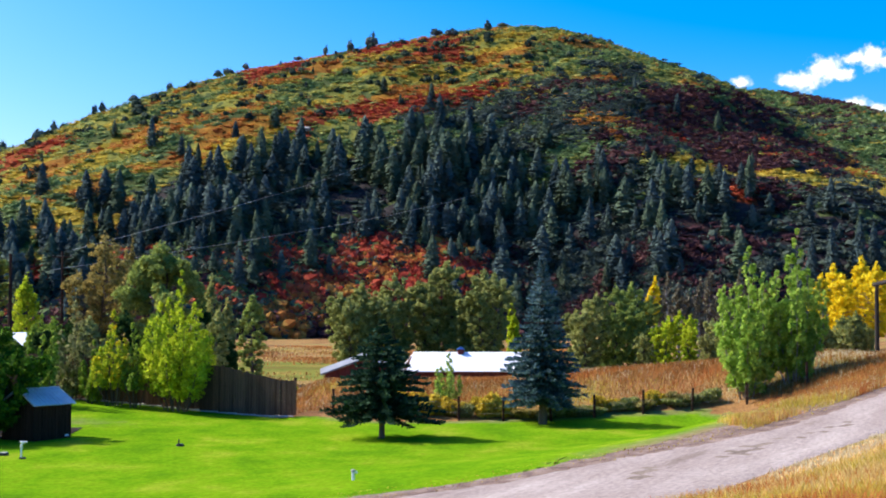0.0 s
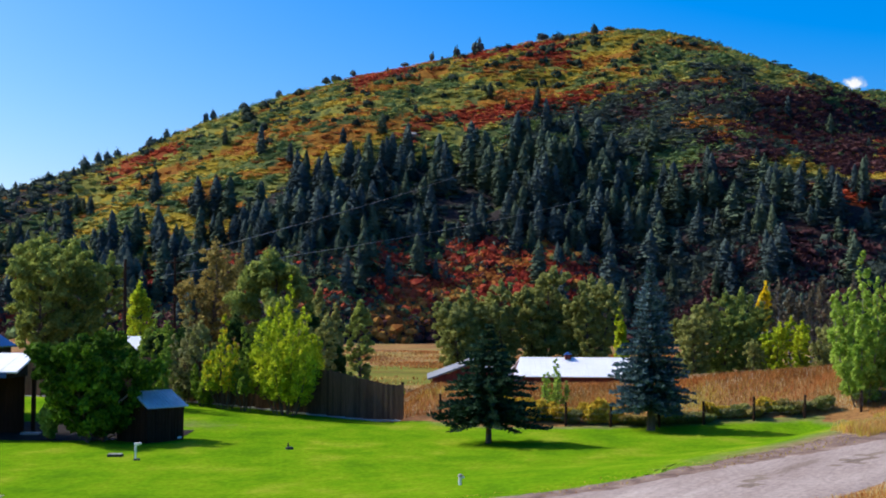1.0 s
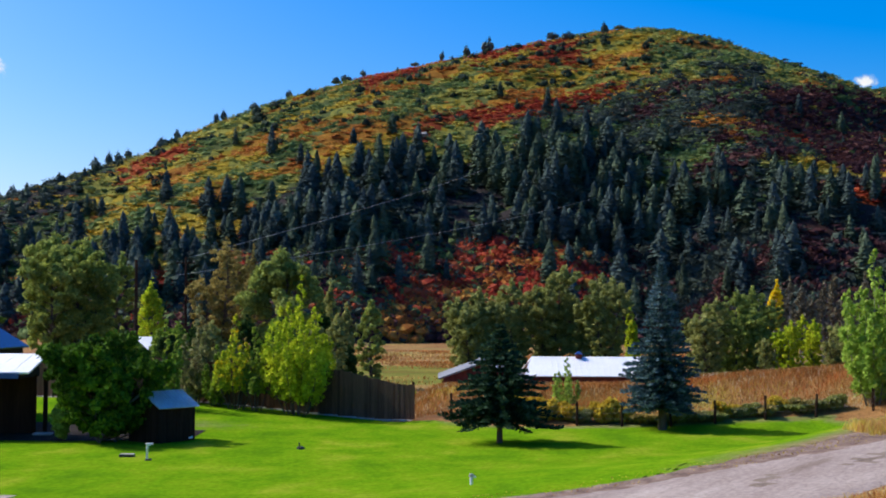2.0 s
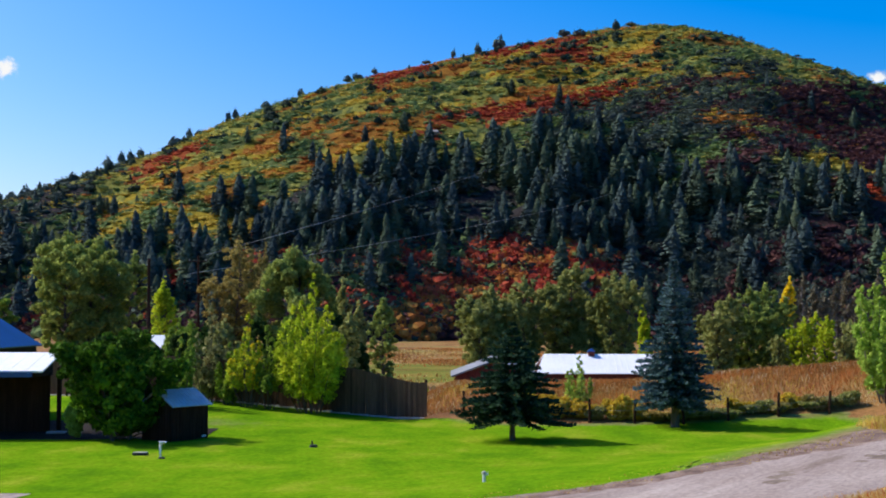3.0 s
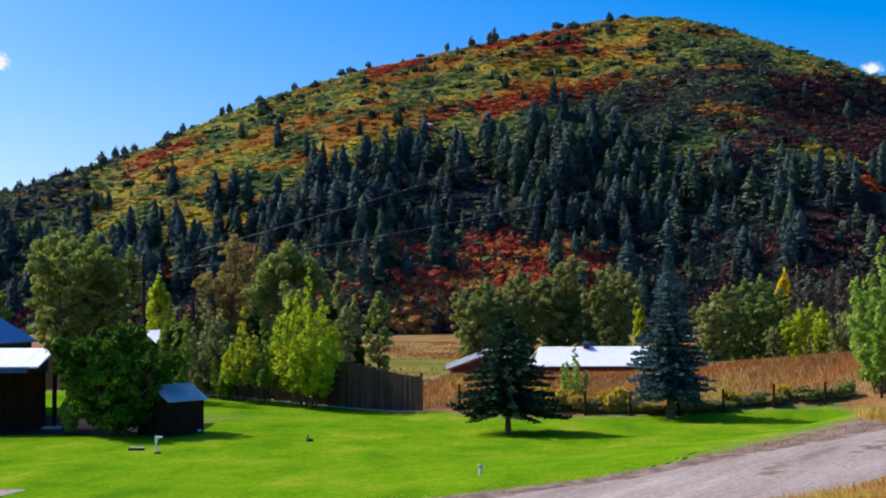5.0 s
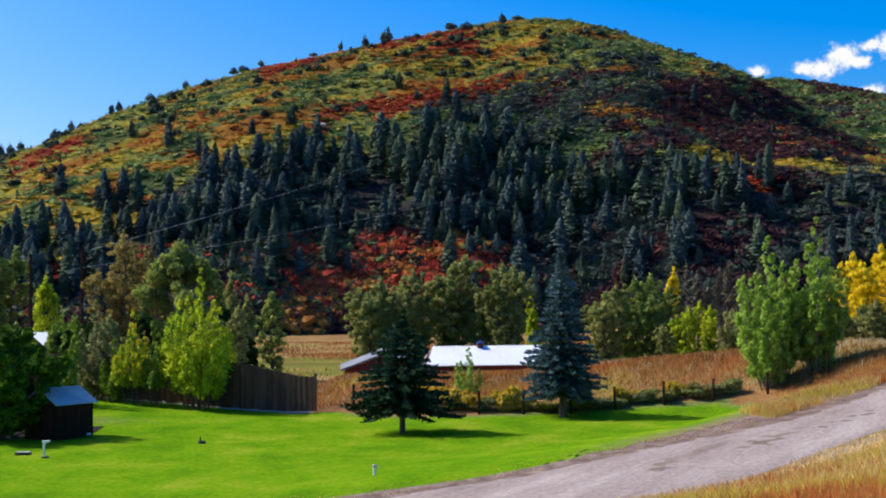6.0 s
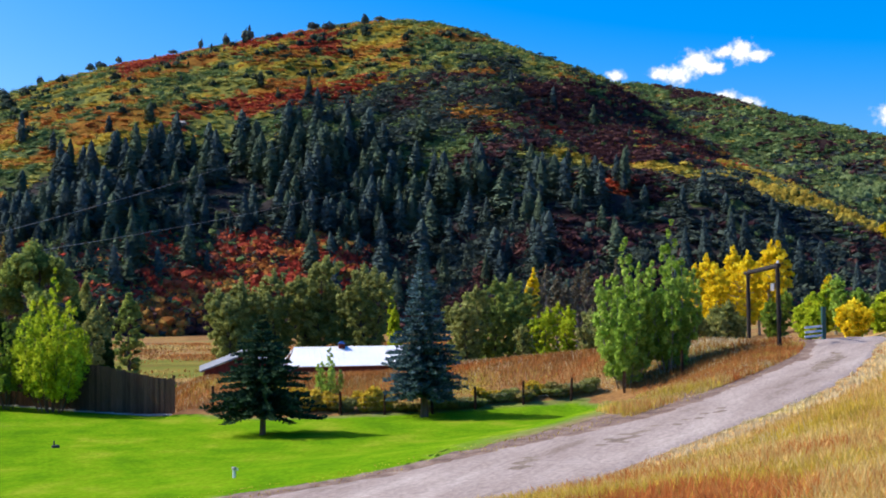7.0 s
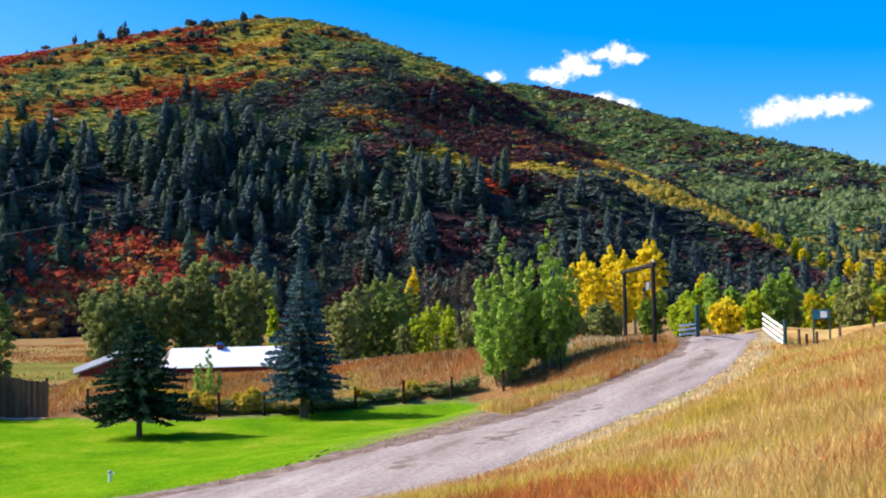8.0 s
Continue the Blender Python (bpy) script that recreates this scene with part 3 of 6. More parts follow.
# ---- the ground: one sheet to the horizon ----
gx = np.unique(np.r_[np.linspace(-4200, -900, 24), np.arange(-900, -300, 14), np.arange(-300, -60, 5), np.arange(-60, 70, 1.0), np.arange(70, 420, 5), np.arange(420, 1000, 14), np.linspace(1000, 4200, 24)])
gy = np.unique(np.r_[np.linspace(-3000, -90, 18), np.arange(-90, 0, 5), np.arange(0, 140, 1.0), np.arange(140, 420, 6), np.arange(420, 860, 4), np.arange(860, 1400, 12), np.linspace(1400, 4300, 30)])
GX, GY = np.meshgrid(gx, gy)
GZ = ground_z(GX, GY)
inside = (side_of(EDGE_L, GX.ravel(), GY.ravel()) < -0.5) & (side_of(EDGE_R, GX.ravel(), GY.ravel()) > 0.5)
GZ = GZ - (inside.reshape(GX.shape) & (np.abs(GX) < 59) & (GY < 111)) * 0.12
far = GY > 1750
GZ = np.where(far, GZ * (1 - smooth(1750, 3600, GY)), GZ)
ny, nx = GX.shape
idx = np.arange(nx * ny).reshape(ny, nx)
quads = np.stack([idx[:-1, :-1], idx[:-1, 1:], idx[1:, 1:], idx[1:, :-1]], -1).reshape(-1, 4)
cx, cy = ((gx[:-1] + gx[1:]) / 2), ((gy[:-1] + gy[1:]) / 2)
CX, CY = np.meshgrid(cx, cy)
on_hill = (np.maximum(hill(CX, CY)[1], ridge(CX, CY)[1]) > 0.0) & (CY > 400)
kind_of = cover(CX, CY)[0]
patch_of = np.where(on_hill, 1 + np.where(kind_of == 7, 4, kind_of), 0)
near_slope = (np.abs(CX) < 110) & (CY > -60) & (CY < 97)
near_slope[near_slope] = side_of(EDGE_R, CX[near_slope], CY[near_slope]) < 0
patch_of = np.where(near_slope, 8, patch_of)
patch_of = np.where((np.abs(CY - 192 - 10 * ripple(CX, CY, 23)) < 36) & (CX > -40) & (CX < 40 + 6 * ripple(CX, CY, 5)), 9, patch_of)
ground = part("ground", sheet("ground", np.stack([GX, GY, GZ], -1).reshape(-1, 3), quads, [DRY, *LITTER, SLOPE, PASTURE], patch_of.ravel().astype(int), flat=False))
tagged(ground, "rolling valley ground of dry grass rising to a wooded hill", "ground", kind="structure")


def ribbon(name, left, right, across, lift, mat, label, crown=0.0):
    """A strip between two edges, draped over the ground."""
    v, n = [], len(left)
    for a, b in zip(left, right):
        for k in range(across + 1):
            u = k / across
            v.append((a[0] + (b[0] - a[0]) * u, a[1] + (b[1] - a[1]) * u, 0))
    v = np.array(v)
    u = np.tile(np.linspace(0, 1, across + 1), n)
    rut = 0.035 * (np.exp(-((u - 0.3) / 0.07) ** 2) + np.exp(-((u - 0.72) / 0.07) ** 2))
    v[:, 2] = ground_z(v[:, 0], v[:, 1]) + lift + crown * (np.sin(np.pi * u) - rut / 0.035 * 0.5) + 0.012 * ripple(v[:, 0], v[:, 1], 0.9)
    if crown:
        v[(u < 0.001) | (u > 0.999), 2] -= 0.09
    i = np.arange(n * (across + 1)).reshape(n, across + 1)
    f = np.stack([i[:-1, :-1], i[:-1, 1:], i[1:, 1:], i[1:, :-1]], -1).reshape(-1, 4)
    return tagged(part(name, sheet(name, v, f, [mat], flat=False)), label, name.replace("_", " "), kind="structure")


left_e, right_e = spline(ROAD_L, 420), spline(ROAD_R, 420)


def ragged(n, size, seed):
    """Uneven offsets along an edge, rough at two scales."""
    g = np.random.default_rng(seed)
    a, b = g.normal(size=n), np.convolve(g.normal(size=n + 8), np.ones(9) / 3, "valid")
    return size * (0.45 * a + 0.8 * b)


def off(edge, by):
    by = np.broadcast_to(by, (len(edge),))
    return edge + np.stack([-0.5 * by, 0.86 * by], 1)


road = ribbon("road", off(left_e, ragged(420, 0.2, 1)), right_e, 14, 0.03, GRAVEL, "pale gravel drive with worn wheel ruts", crown=0.03)
road.data.materials.append(GRAVEL_DARK)
ri, rj = np.divmod(np.arange(len(road.data.polygons)), 14)
rg = np.random.default_rng(31)
worn = np.convolve(rg.normal(size=440), np.ones(7) / 7, "valid")[:419] * 2.0
road.data.polygons.foreach_set("material_index", ((np.abs(rj - 6.5) < 2) & (worn[np.clip(ri + 3 * (rj - 6), 0, 418)] - 0.25 * np.abs(rj - 6.5) + 0.12 * rg.normal(size=len(ri)) > 0.62)).astype(np.int32))
verge = ribbon("verge", off(left_e, 0.9 + 1.2 * smooth(6, 15, left_e[:, 0]) + ragged(420, 0.2, 2)), off(left_e, -0.9), 3, 0.02, DIRT, "strip of bare brown dirt beside the drive")
pad_x = np.linspace(-46, -13.4, 70)
pad = ribbon("gravel_pad", np.stack([pad_x, 46.9 - 0.045 * (pad_x + 46)], 1) + np.stack([0 * pad_x, ragged(70, 0.15, 6)], 1), np.stack([pad_x - 1.5, 0 * pad_x + 39.5], 1), 10, 0.05, GRAVEL, "grey gravel pad at the near edge of the lawn")

# lawn: from its far edge at the fences to the dirt verge
FAR_EDGE = np.array([(-62, 99), (-40, 95), (-28, 90.3), (-13.3, 84.0), (-6.3, 80.9), (-0.5, 77.5), (3, 75.2), (8, 74.7), (12.6, 75.1), (16.4, 75.3), (19.6, 75.0), (22.4, 74.4), (23.2, 71), (21.6, 64), (19.0, 57), (16.2, 51.2)], float)
LAWN_NEAR = spline(ROAD_L[:9], 360)
near_e = LAWN_NEAR[(LAWN_NEAR[:, 0] < 15.6)]
near_e = near_e + np.array([-0.55, 1.0]) * (0.4 + 1.2 * smooth(9, 16, near_e[:, :1]))
far_s = spline(FAR_EDGE, len(near_e))
near_s = off(near_e, ragged(len(near_e), 0.1, 3))
lawn = ribbon("lawn", far_s, near_s, 60, 0.035, LAWN, "bright green mown lawn sloping gently to a drive")
mid = np.empty(len(lawn.data.vertices) * 3, np.float32)
lawn.data.vertices.foreach_get("co", mid)
mx_, my_ = mid.reshape(-1, 3)[:, 0].astype(float), mid.reshape(-1, 3)[:, 1].astype(float)
edge = side_of(EDGE_L, mx_, my_)
mid = mid.reshape(-1, 3)
mid[:, 2] -= 0.026 * (1 - smooth(0.4, 1.3, edge - 1.2 * smooth(6, 15, mx_) + 0.4 * ripple(mx_, my_, 0.7))) * smooth(-14, -6, mx_)
mid[:, 2] -= 0.026 * (1 - smooth(0.2, 1.4, -side_of(spline(FAR_EDGE, 60), mx_, my_))) * smooth(13, 16, mx_)
lawn.data.vertices.foreach_set("co", mid.ravel())
thin = np.maximum(0.95 * smooth(5, 16.5, mx_) * (1 - smooth(1.4, 4.6, edge)), 0.9 * (1 - smooth(0.35, 1.1, edge)))
thin = np.maximum(thin, 0.6 * smooth(18.5, 24, mx_ - 0.12 * (my_ - 60)) * (my_ < 90))
thin = np.maximum(thin, 0.55 * (1 - smooth(0.3, 1.6, -side_of(spline(FAR_EDGE, 60), mx_, my_))) * smooth(-2, 3, mx_))
thin = np.maximum(thin, 0.42 * np.exp(-((mx_ + 13.5) / 5) ** 2 - ((my_ - 73) / 2.2) ** 2))
lawn.data.attributes.new("thin", "FLOAT", "POINT").data.foreach_set("value", np.clip(thin, 0, 1).astype(np.float32))


# ---- plants ----
def cards(rng, centres, size, tilt=1.0, aspect=0.7):
    """Small leaf quads at the given places, turned every way."""
    n = len(centres)
    a = rng.normal(size=(n, 3))
    a /= np.linalg.norm(a, axis=1)[:, None]
    b = np.cross(a, rng.normal(size=(n, 3)))
    b /= np.linalg.norm(b, axis=1)[:, None]
    s = (1.4 * size * rng.uniform(0.6, 1.35, n))[:, None]
    a, b = a * s * 0.5, b * s * 0.5 * aspect
    v = np.stack([centres - a, centres + b * 0.9 - a * 0.1, centres + a, centres - b * 0.9 - a * 0.1], 1).reshape(-1, 3)
    return v, np.arange(4 * n).reshape(n, 4)


def crown_points(rng, lobes, per, spread):
    """Leaf places, crowded near the skin of each lobe. Lobes: x, y, z, rx, rz."""
    out = []
    for x, y, z, rx, rz in lobes:
        n = int(0.5 * per * (rx * rx * rz) ** 0.62) + 16
        d = rng.normal(size=(n, 3))
        d /= np.linalg.norm(d, axis=1)[:, None]
        r = 1 - np.abs(rng.normal(0, spread, n))
        r = np.clip(r, 0.1, 1.0) * (1 + 0.1 * rng.normal(size=n))
        keep = (d[:, 2] > -0.55) | (rng.random(n) < 0.4)
        out.append((np.array([x, y, z]) + d * r[:, None] * np.array([rx, rx, rz]))[keep])
    return np.vstack(out)


def leafy_mesh(seed, tall, wide, bare, form="round", density=260, leaf=0.3, stems=1, lean=0.0):
    """Trunk and limbs, and leaf clumps round their ends. Returns the two meshes."""
    rng = np.random.default_rng(seed)
    bm = bmesh.new()
    lobes = []
    if form == "plume":
        for s in range(stems):
            r, a = wide * math.sqrt((s + 0.15) / stems) * 0.9, s * 2.4 + seed
            h = tall * (1 - (0.6 if bare > 0.5 else 0.44) * (r / wide) ** 1.3) * (1 if s == 0 else rng.uniform(0.8, 1.0))
            way = np.array([math.cos(a), math.sin(a)]) * r
            path = [(*(way * (0.3 + 0.7 * min(1, 1.9 * u)) + rng.normal(0, 0.02 * wide, 2) * u), h * u - 0.2 * (u == 0)) for u in np.linspace(0, 1, 6)]
            tube(bm, path, [(0.013 * tall / math.sqrt(stems) + 0.015) * (1 - 0.9 * k / 5) for k in range(6)], 6)
            girth = wide * rng.uniform(0.2, 0.3)
            for k in range(16):
                t = (k + rng.uniform(0, 1)) / 16
                z = bare + (h - bare) * t
                u = z / h
                p = way * (0.3 + 0.7 * min(1, 1.9 * u))
                g = girth * (0.3 + 0.8 * min(1, 0.55 + 2 * t) * (1 - t) ** 0.75)
                b = k * 2.4 + rng.uniform(-0.5, 0.5)
                tip = (p[0] + 0.75 * g * math.cos(b), p[1] + 0.75 * g * math.sin(b), min(z + 0.5 * g, h * 0.97))
                tube(bm, [(*p, z), tip], [0.012 * tall / math.sqrt(stems) * (1.1 - t), 0.008], 4)
                lobes.append((*tip, g * 0.55, g * rng.uniform(0.7, 1.2)))
    for s in range(stems if form != "plume" else 0):
        off = np.array([0.0, 0.0]) if stems == 1 else np.array([math.cos(s * 2.4 + seed), math.sin(s * 2.4 + seed)]) * wide * 0.12
        reach = np.array([0.0, 0.0]) if stems == 1 else off * 3.6
        h = tall * (1 if s == 0 else rng.uniform(0.72, 0.95))
        base_r = 0.022 * tall / math.sqrt(stems) + 0.03
        path = [(off[0], off[1], -0.2)]
        for k in range(1, 7):
            u = k / 6
            path.append((off[0] + reach[0] * u + rng.normal(0, 0.02 * tall) * u + lean * u * tall, off[1] + reach[1] * u + rng.normal(0, 0.02 * tall) * u, h * 0.9 * u))
        tube(bm, path, [base_r * (1 - 0.85 * k / 6) for k in range(7)], 7)
        n = {"column": 30, "cone": 44}.get(form, 44)
        for k in range(n):
            u = bare / tall + (1 - bare / tall) * (k + rng.uniform(0, 1)) / n
            u = min(u, 0.97)
            p = Vector(path[0]).lerp(Vector(path[6]), 0) if u <= 0 else Vector([np.interp(u * h, [q[2] for q in path], [q[i] for q in path]) for i in range(3)])
            p.z = u * h * 0.9
            a = k * 2.4 + rng.uniform(-0.4, 0.4)
            t = (u - bare / tall) / (1 - bare / tall)
            prof = math.sin(math.pi * (0.16 + 0.72 * t)) if form == "round" else (0.8 + 0.4 * t) * (1 - t) ** 0.65 + 0.1
            if form == "cone":
                prof = 0.95 * (1 - t) ** 0.85 + 0.06
            if form == "spread":
                prof = 0.55 + 0.5 * math.sin(math.pi * (0.1 + 0.75 * t))
            w = wide / (1 if stems == 1 else 1.7)
            out = w * prof * rng.uniform(0.6, 0.95)
            rise = out * {"round": 0.35, "column": 0.9, "cone": 0.75}.get(form, 0.55)
            if form in ("column", "cone"):
                rise *= min(1.0, 0.1 + 1.7 * t)
            tip = p + Vector((math.cos(a) * out, math.sin(a) * out, rise))
            tip.z = min(tip.z, h * 0.97)
            mid = p.lerp(tip, 0.5) + Vector((0, 0, -0.08 * out))
            r0 = base_r * (1 - 0.85 * u) * 0.55
            tube(bm, [p, mid, tip], [r0, r0 * 0.6, r0 * 0.2], 5)
            c = w * {"column": 0.24, "cone": 0.2}.get(form, 0.2) * rng.uniform(0.6, 1.35)
            lobes.append((tip.x, tip.y, tip.z, c, c * {"column": 1.7, "cone": 1.5}.get(form, 0.85)))
            if rng.random() < 0.9:
                q = p.lerp(tip, rng.uniform(0.35, 0.7))
                lobes.append((q.x + rng.normal(0, 0.15 * c), q.y + rng.normal(0, 0.15 * c), q.z + 0.25 * c, c * 0.85, c * 0.8))
        top = path[6]
        lobes.append((top[0], top[1], h * 0.92, w * {"column": 0.16, "cone": 0.08}.get(form, 0.24), h * 0.1 + w * 0.1))
    pts = crown_points(rng, lobes, int(density * 0.8), 0.3)
    pts = pts[pts[:, 2] > bare * 0.45]
    top = pts[:, 2].max()
    pts[:, 2] = np.where(pts[:, 2] > 0.5 * tall, 0.5 * tall + (pts[:, 2] - 0.5 * tall) * (0.5 * tall) / max(top - 0.5 * tall, 0.1), pts[:, 2])
    v, f = cards(rng, pts, leaf * 1.1)
    trunk = bpy.data.meshes.new("trunk")
    bm.to_mesh(trunk)
    bm.free()
    return trunk, v, f


def plant_tree(name, label, place, tall, wide, bare, leaves, seed, form="round", density=260, leaf=0.3, stems=1, bark=BARK, group="", category="tree", lean=0.0):
    trunk, v, f = leafy_mesh(seed, tall, wide, bare, form, density, leaf, stems, lean)
    trunk.materials.append(bark)
    tree = thing(name, label, category, Matrix.Translation(place), group)
    part("trunk", trunk, tree)
    part("crown", sheet("crown", v, f, [leaves]), tree)
    return tree


def spruce_meshes(seed, tall, wide, bare, tiers, per):
    """A spruce: a trunk, and tiers of drooping boughs edged with needle sprays."""
    rng = np.random.default_rng(seed)
    bm = bmesh.new()
    tube(bm, [(0, 0, -0.2), (0.02, 0, tall * 0.5), (0, 0, tall * 0.99)], [0.028 * tall, 0.016 * tall, 0.004], 8)
    V = []
    for i in range(tiers):
        t = (i + rng.uniform(-0.3, 0.3)) / (tiers - 1)
        t = min(max(t, 0), 1)
        z = bare + (tall * 0.985 - bare) * t ** 0.92
        reach = wide * (1 - t) ** 1.12 * (1 - 0.2 * math.exp(-t * 12)) + 0.05
        n = max(4, int(per * (0.45 + 0.55 * (1 - t))))
        for k in range(n):
            a = 2 * math.pi * (k + rng.uniform(-0.35, 0.35)) / n + i * 1.1
            L = reach * rng.uniform(0.5, 1.16)
            droop = (0.24 * (1 - t) - 0.5 * t ** 2) * rng.uniform(0.7, 1.25)
            out = np.array([math.cos(a), math.sin(a), 0.0])
            side = np.array([-math.sin(a), math.cos(a), 0.0])
            m = max(4, int(L / 0.085))
            for j in range(m):
                u = (j + 0.6) / m
                if u < 0.12 and L > 0.8:
                    continue
                p = out * L * u + np.array([0, 0, z - droop * L * u * (1.25 - 0.55 * u)])
                for s in (-1, 1, 0):
                    ln = (0.16 + 0.3 * (1 - u) * min(L, 2.2) / 2.2 + 0.05) * rng.uniform(0.7, 1.3)
                    w = 0.06 * rng.uniform(0.8, 1.4)
                    way = (out * rng.uniform(0.5, 1.0) + side * s * rng.uniform(0.6, 1.0) + np.array([0, 0, rng.uniform(-0.45, 0.2) if s else rng.uniform(0.2, 0.75)]))
                    way /= np.linalg.norm(way)
                    cr = np.cross(way, rng.normal(size=3))
                    cr /= np.linalg.norm(cr)
                    V.append((p, p + way * ln * 0.45 + cr * w, p + way * ln, p + way * ln * 0.45 - cr * w))
    v = np.array(V).reshape(-1, 3)
    me = bpy.data.meshes.new("trunk")
    bm.to_mesh(me)
    bm.free()
    me.materials.append(BARK)
    return me, v, np.arange(len(v)).reshape(-1, 4)


def plant_spruce(label, place, tall, wide, bare, seed, needles, tiers, per):
    trunk, v, f = spruce_meshes(seed, tall, wide, bare, tiers, per)
    tree = thing("spruce_tree", label, "spruce", Matrix.Translation(place))
    part("trunk", trunk, tree)
    part("crown", sheet("crown", v, f, [needles]), tree)
    return tree


def fir_arrays(rng, tall, wide, tiers=9, points=7, sprays=60):
    """A full conifer: overlapping ragged skirts, and bough tips that break their outline, as vertices and triangles."""
    V, T, n = [], [], 0
    bend = rng.normal(0, 0.015, 2) * tall
    skew, full = rng.uniform(0, 6.28), rng.uniform(0.55, 0.8)

    def girth(t, a):
        return wide * ((1 - t) ** full * (1 - 0.4 * math.exp(-t * 8)) + 0.02) * (1 + 0.14 * np.cos(a - skew) + 0.1 * np.cos(2 * a + 7 * t))

    for i in range(tiers):
        t = i / tiers
        low = tall * (0.03 + 0.93 * t)
        high = min(low + tall * rng.uniform(0.14, 0.2), tall)
        m = max(4, int(points * (1 - 0.4 * t)))
        a = np.sort(rng.uniform(0, 0.5, 2 * m)) + np.arange(2 * m) * math.pi / m + rng.uniform(0, 6)
        r = girth(t, a) * np.where(np.arange(2 * m) % 2, rng.uniform(0.5, 0.7, 2 * m), rng.uniform(0.66, 0.9, 2 * m))
        z = low + np.where(np.arange(2 * m) % 2, 0.03, 0.0) * tall * (1 - t) + rng.normal(0, 0.012, 2 * m) * tall
        ring = np.stack([r * np.cos(a) + bend[0] * t, r * np.sin(a) + bend[1] * t, z], 1)
        V += [np.array([[bend[0] * t, bend[1] * t, high]]), ring]
        k = np.arange(2 * m)
        T.append(np.stack([np.full(2 * m, n), n + 1 + k, n + 1 + (k + 1) % (2 * m)], 1))
        n += 1 + 2 * m
    for i in range(sprays):
        t, a = rng.random() ** 1.2 * 0.97, rng.uniform(0, 6.28)
        r = girth(t, a)
        out, side = np.array([math.cos(a), math.sin(a), 0]), np.array([-math.sin(a), math.cos(a), 0])
        w = (0.17 * r + 0.012 * tall) * rng.uniform(0.7, 1.3)
        c = np.array([*(bend * t), tall * (0.05 + 0.93 * t)]) + out * r * rng.uniform(0.6, 0.97)
        V.append(np.stack([c - side * w * 0.7 - out * w * 0.4, c + side * w * 0.7 - out * w * 0.4, c + out * w * rng.uniform(0.5, 1.1) + side * w * rng.normal(0, 0.3) + np.array([0, 0, w * rng.uniform(-0.7, 0.5)])]))
        T.append(np.array([[n, n + 1, n + 2]]))
        n += 3
    return np.vstack(V), np.vstack(T)


def clump_arrays(rng, lumps=1, extra=10, spray=0.24):
    """A scrub-oak clump one metre in radius: uneven knots with leaf sprays round them."""
    g = (1 + 5 ** 0.5) / 2
    ico = np.array([(-1, g, 0), (1, g, 0), (-1, -g, 0), (1, -g, 0), (0, -1, g), (0, 1, g), (0, -1, -g), (0, 1, -g), (g, 0, -1), (g, 0, 1), (-g, 0, -1), (-g, 0, 1)]) / math.hypot(1, g)
    tri = np.array([(0, 11, 5), (0, 5, 1), (0, 1, 7), (0, 7, 10), (0, 10, 11), (1, 5, 9), (5, 11, 4), (11, 10, 2), (10, 7, 6), (7, 1, 8), (3, 9, 4), (3, 4, 2), (3, 2, 6), (3, 6, 8), (3, 8, 9), (4, 9, 5), (2, 4, 11), (6, 2, 10), (8, 6, 7), (9, 8, 1)])
    V, T, n = [], [], 0
    for i in range(lumps):
        r = rng.uniform(0.6, 0.8)
        c = np.array([*rng.normal(0, 0.1 if lumps == 1 else 0.38, 2), rng.uniform(0.25, 0.55)])
        v = ico * r * rng.uniform(0.65, 1.3, (12, 1)) * np.array([1, 1, 0.85]) + c
        V.append(v)
        T.append(tri + n)
        n += 12
    for i in range(extra):
        d = rng.normal(size=3)
        d[2] = abs(d[2])
        d = d / np.linalg.norm(d) * np.array([1, 1, 0.9]) * rng.uniform(0.8, 1.15) + np.array([0, 0, 0.35])
        v = d + rng.normal(0, spray, (3, 3))
        V.append(v)
        T.append(np.array([[n, n + 1, n + 2]]))
        n += 3
    return np.vstack(V), np.vstack(T)


def scatter(name, kinds, places, scales, turns, mat, label, category, flat=1.0):
    """One object of many alike plants: kinds are (vertices, triangles) pairs."""
    V, T, n = [], [], 0
    flat = np.broadcast_to(flat, (len(places),))
    for i, (p, s, a) in enumerate(zip(places, scales, turns)):
        v, t = kinds[i % len(kinds)]
        c, sn = math.cos(a), math.sin(a)
        w = np.stack([v[:, 0] * c - v[:, 1] * sn, v[:, 0] * sn + v[:, 1] * c, v[:, 2] * flat[i]], 1) * s + p
        V.append(w)
        T.append(t + n)
        n += len(v)
    if not V:
        return None
    ob = part(name, sheet(name, np.vstack(V), np.vstack(T), [mat]))
    return tagged(ob, label, category, kind="stuff")


# the hill's cover: scrub above and below, a belt of conifers between
rng = np.random.default_rng(11)
SCRUB_KINDS = [(v * np.array([1.45, 0.9, 1.0]), t) for v, t in (clump_arrays(rng) for _ in range(14))]
BUSH_KINDS = [clump_arrays(rng, 3, 26, 0.15) for _ in range(14)]
FIR_KINDS = [fir_arrays(rng, 1.0, rng.uniform(0.27, 0.44), 14, 7, 330) for _ in range(16)]
N = 68000
hx = rng.uniform(-330, 720, N)
hy = 425 + (rng.uniform(0, 1, N) ** 1.25) * 930
hx, hy = np.r_[hx, rng.uniform(-130, 130, 9500)], np.r_[hy, rng.uniform(432, 505, 9500)]
hx, hy = np.r_[hx, rng.uniform(225, 520, 9000)], np.r_[hy, rng.uniform(480, 760, 9000)]
grove = np.arange(len(hx)) >= len(hx) - 9000
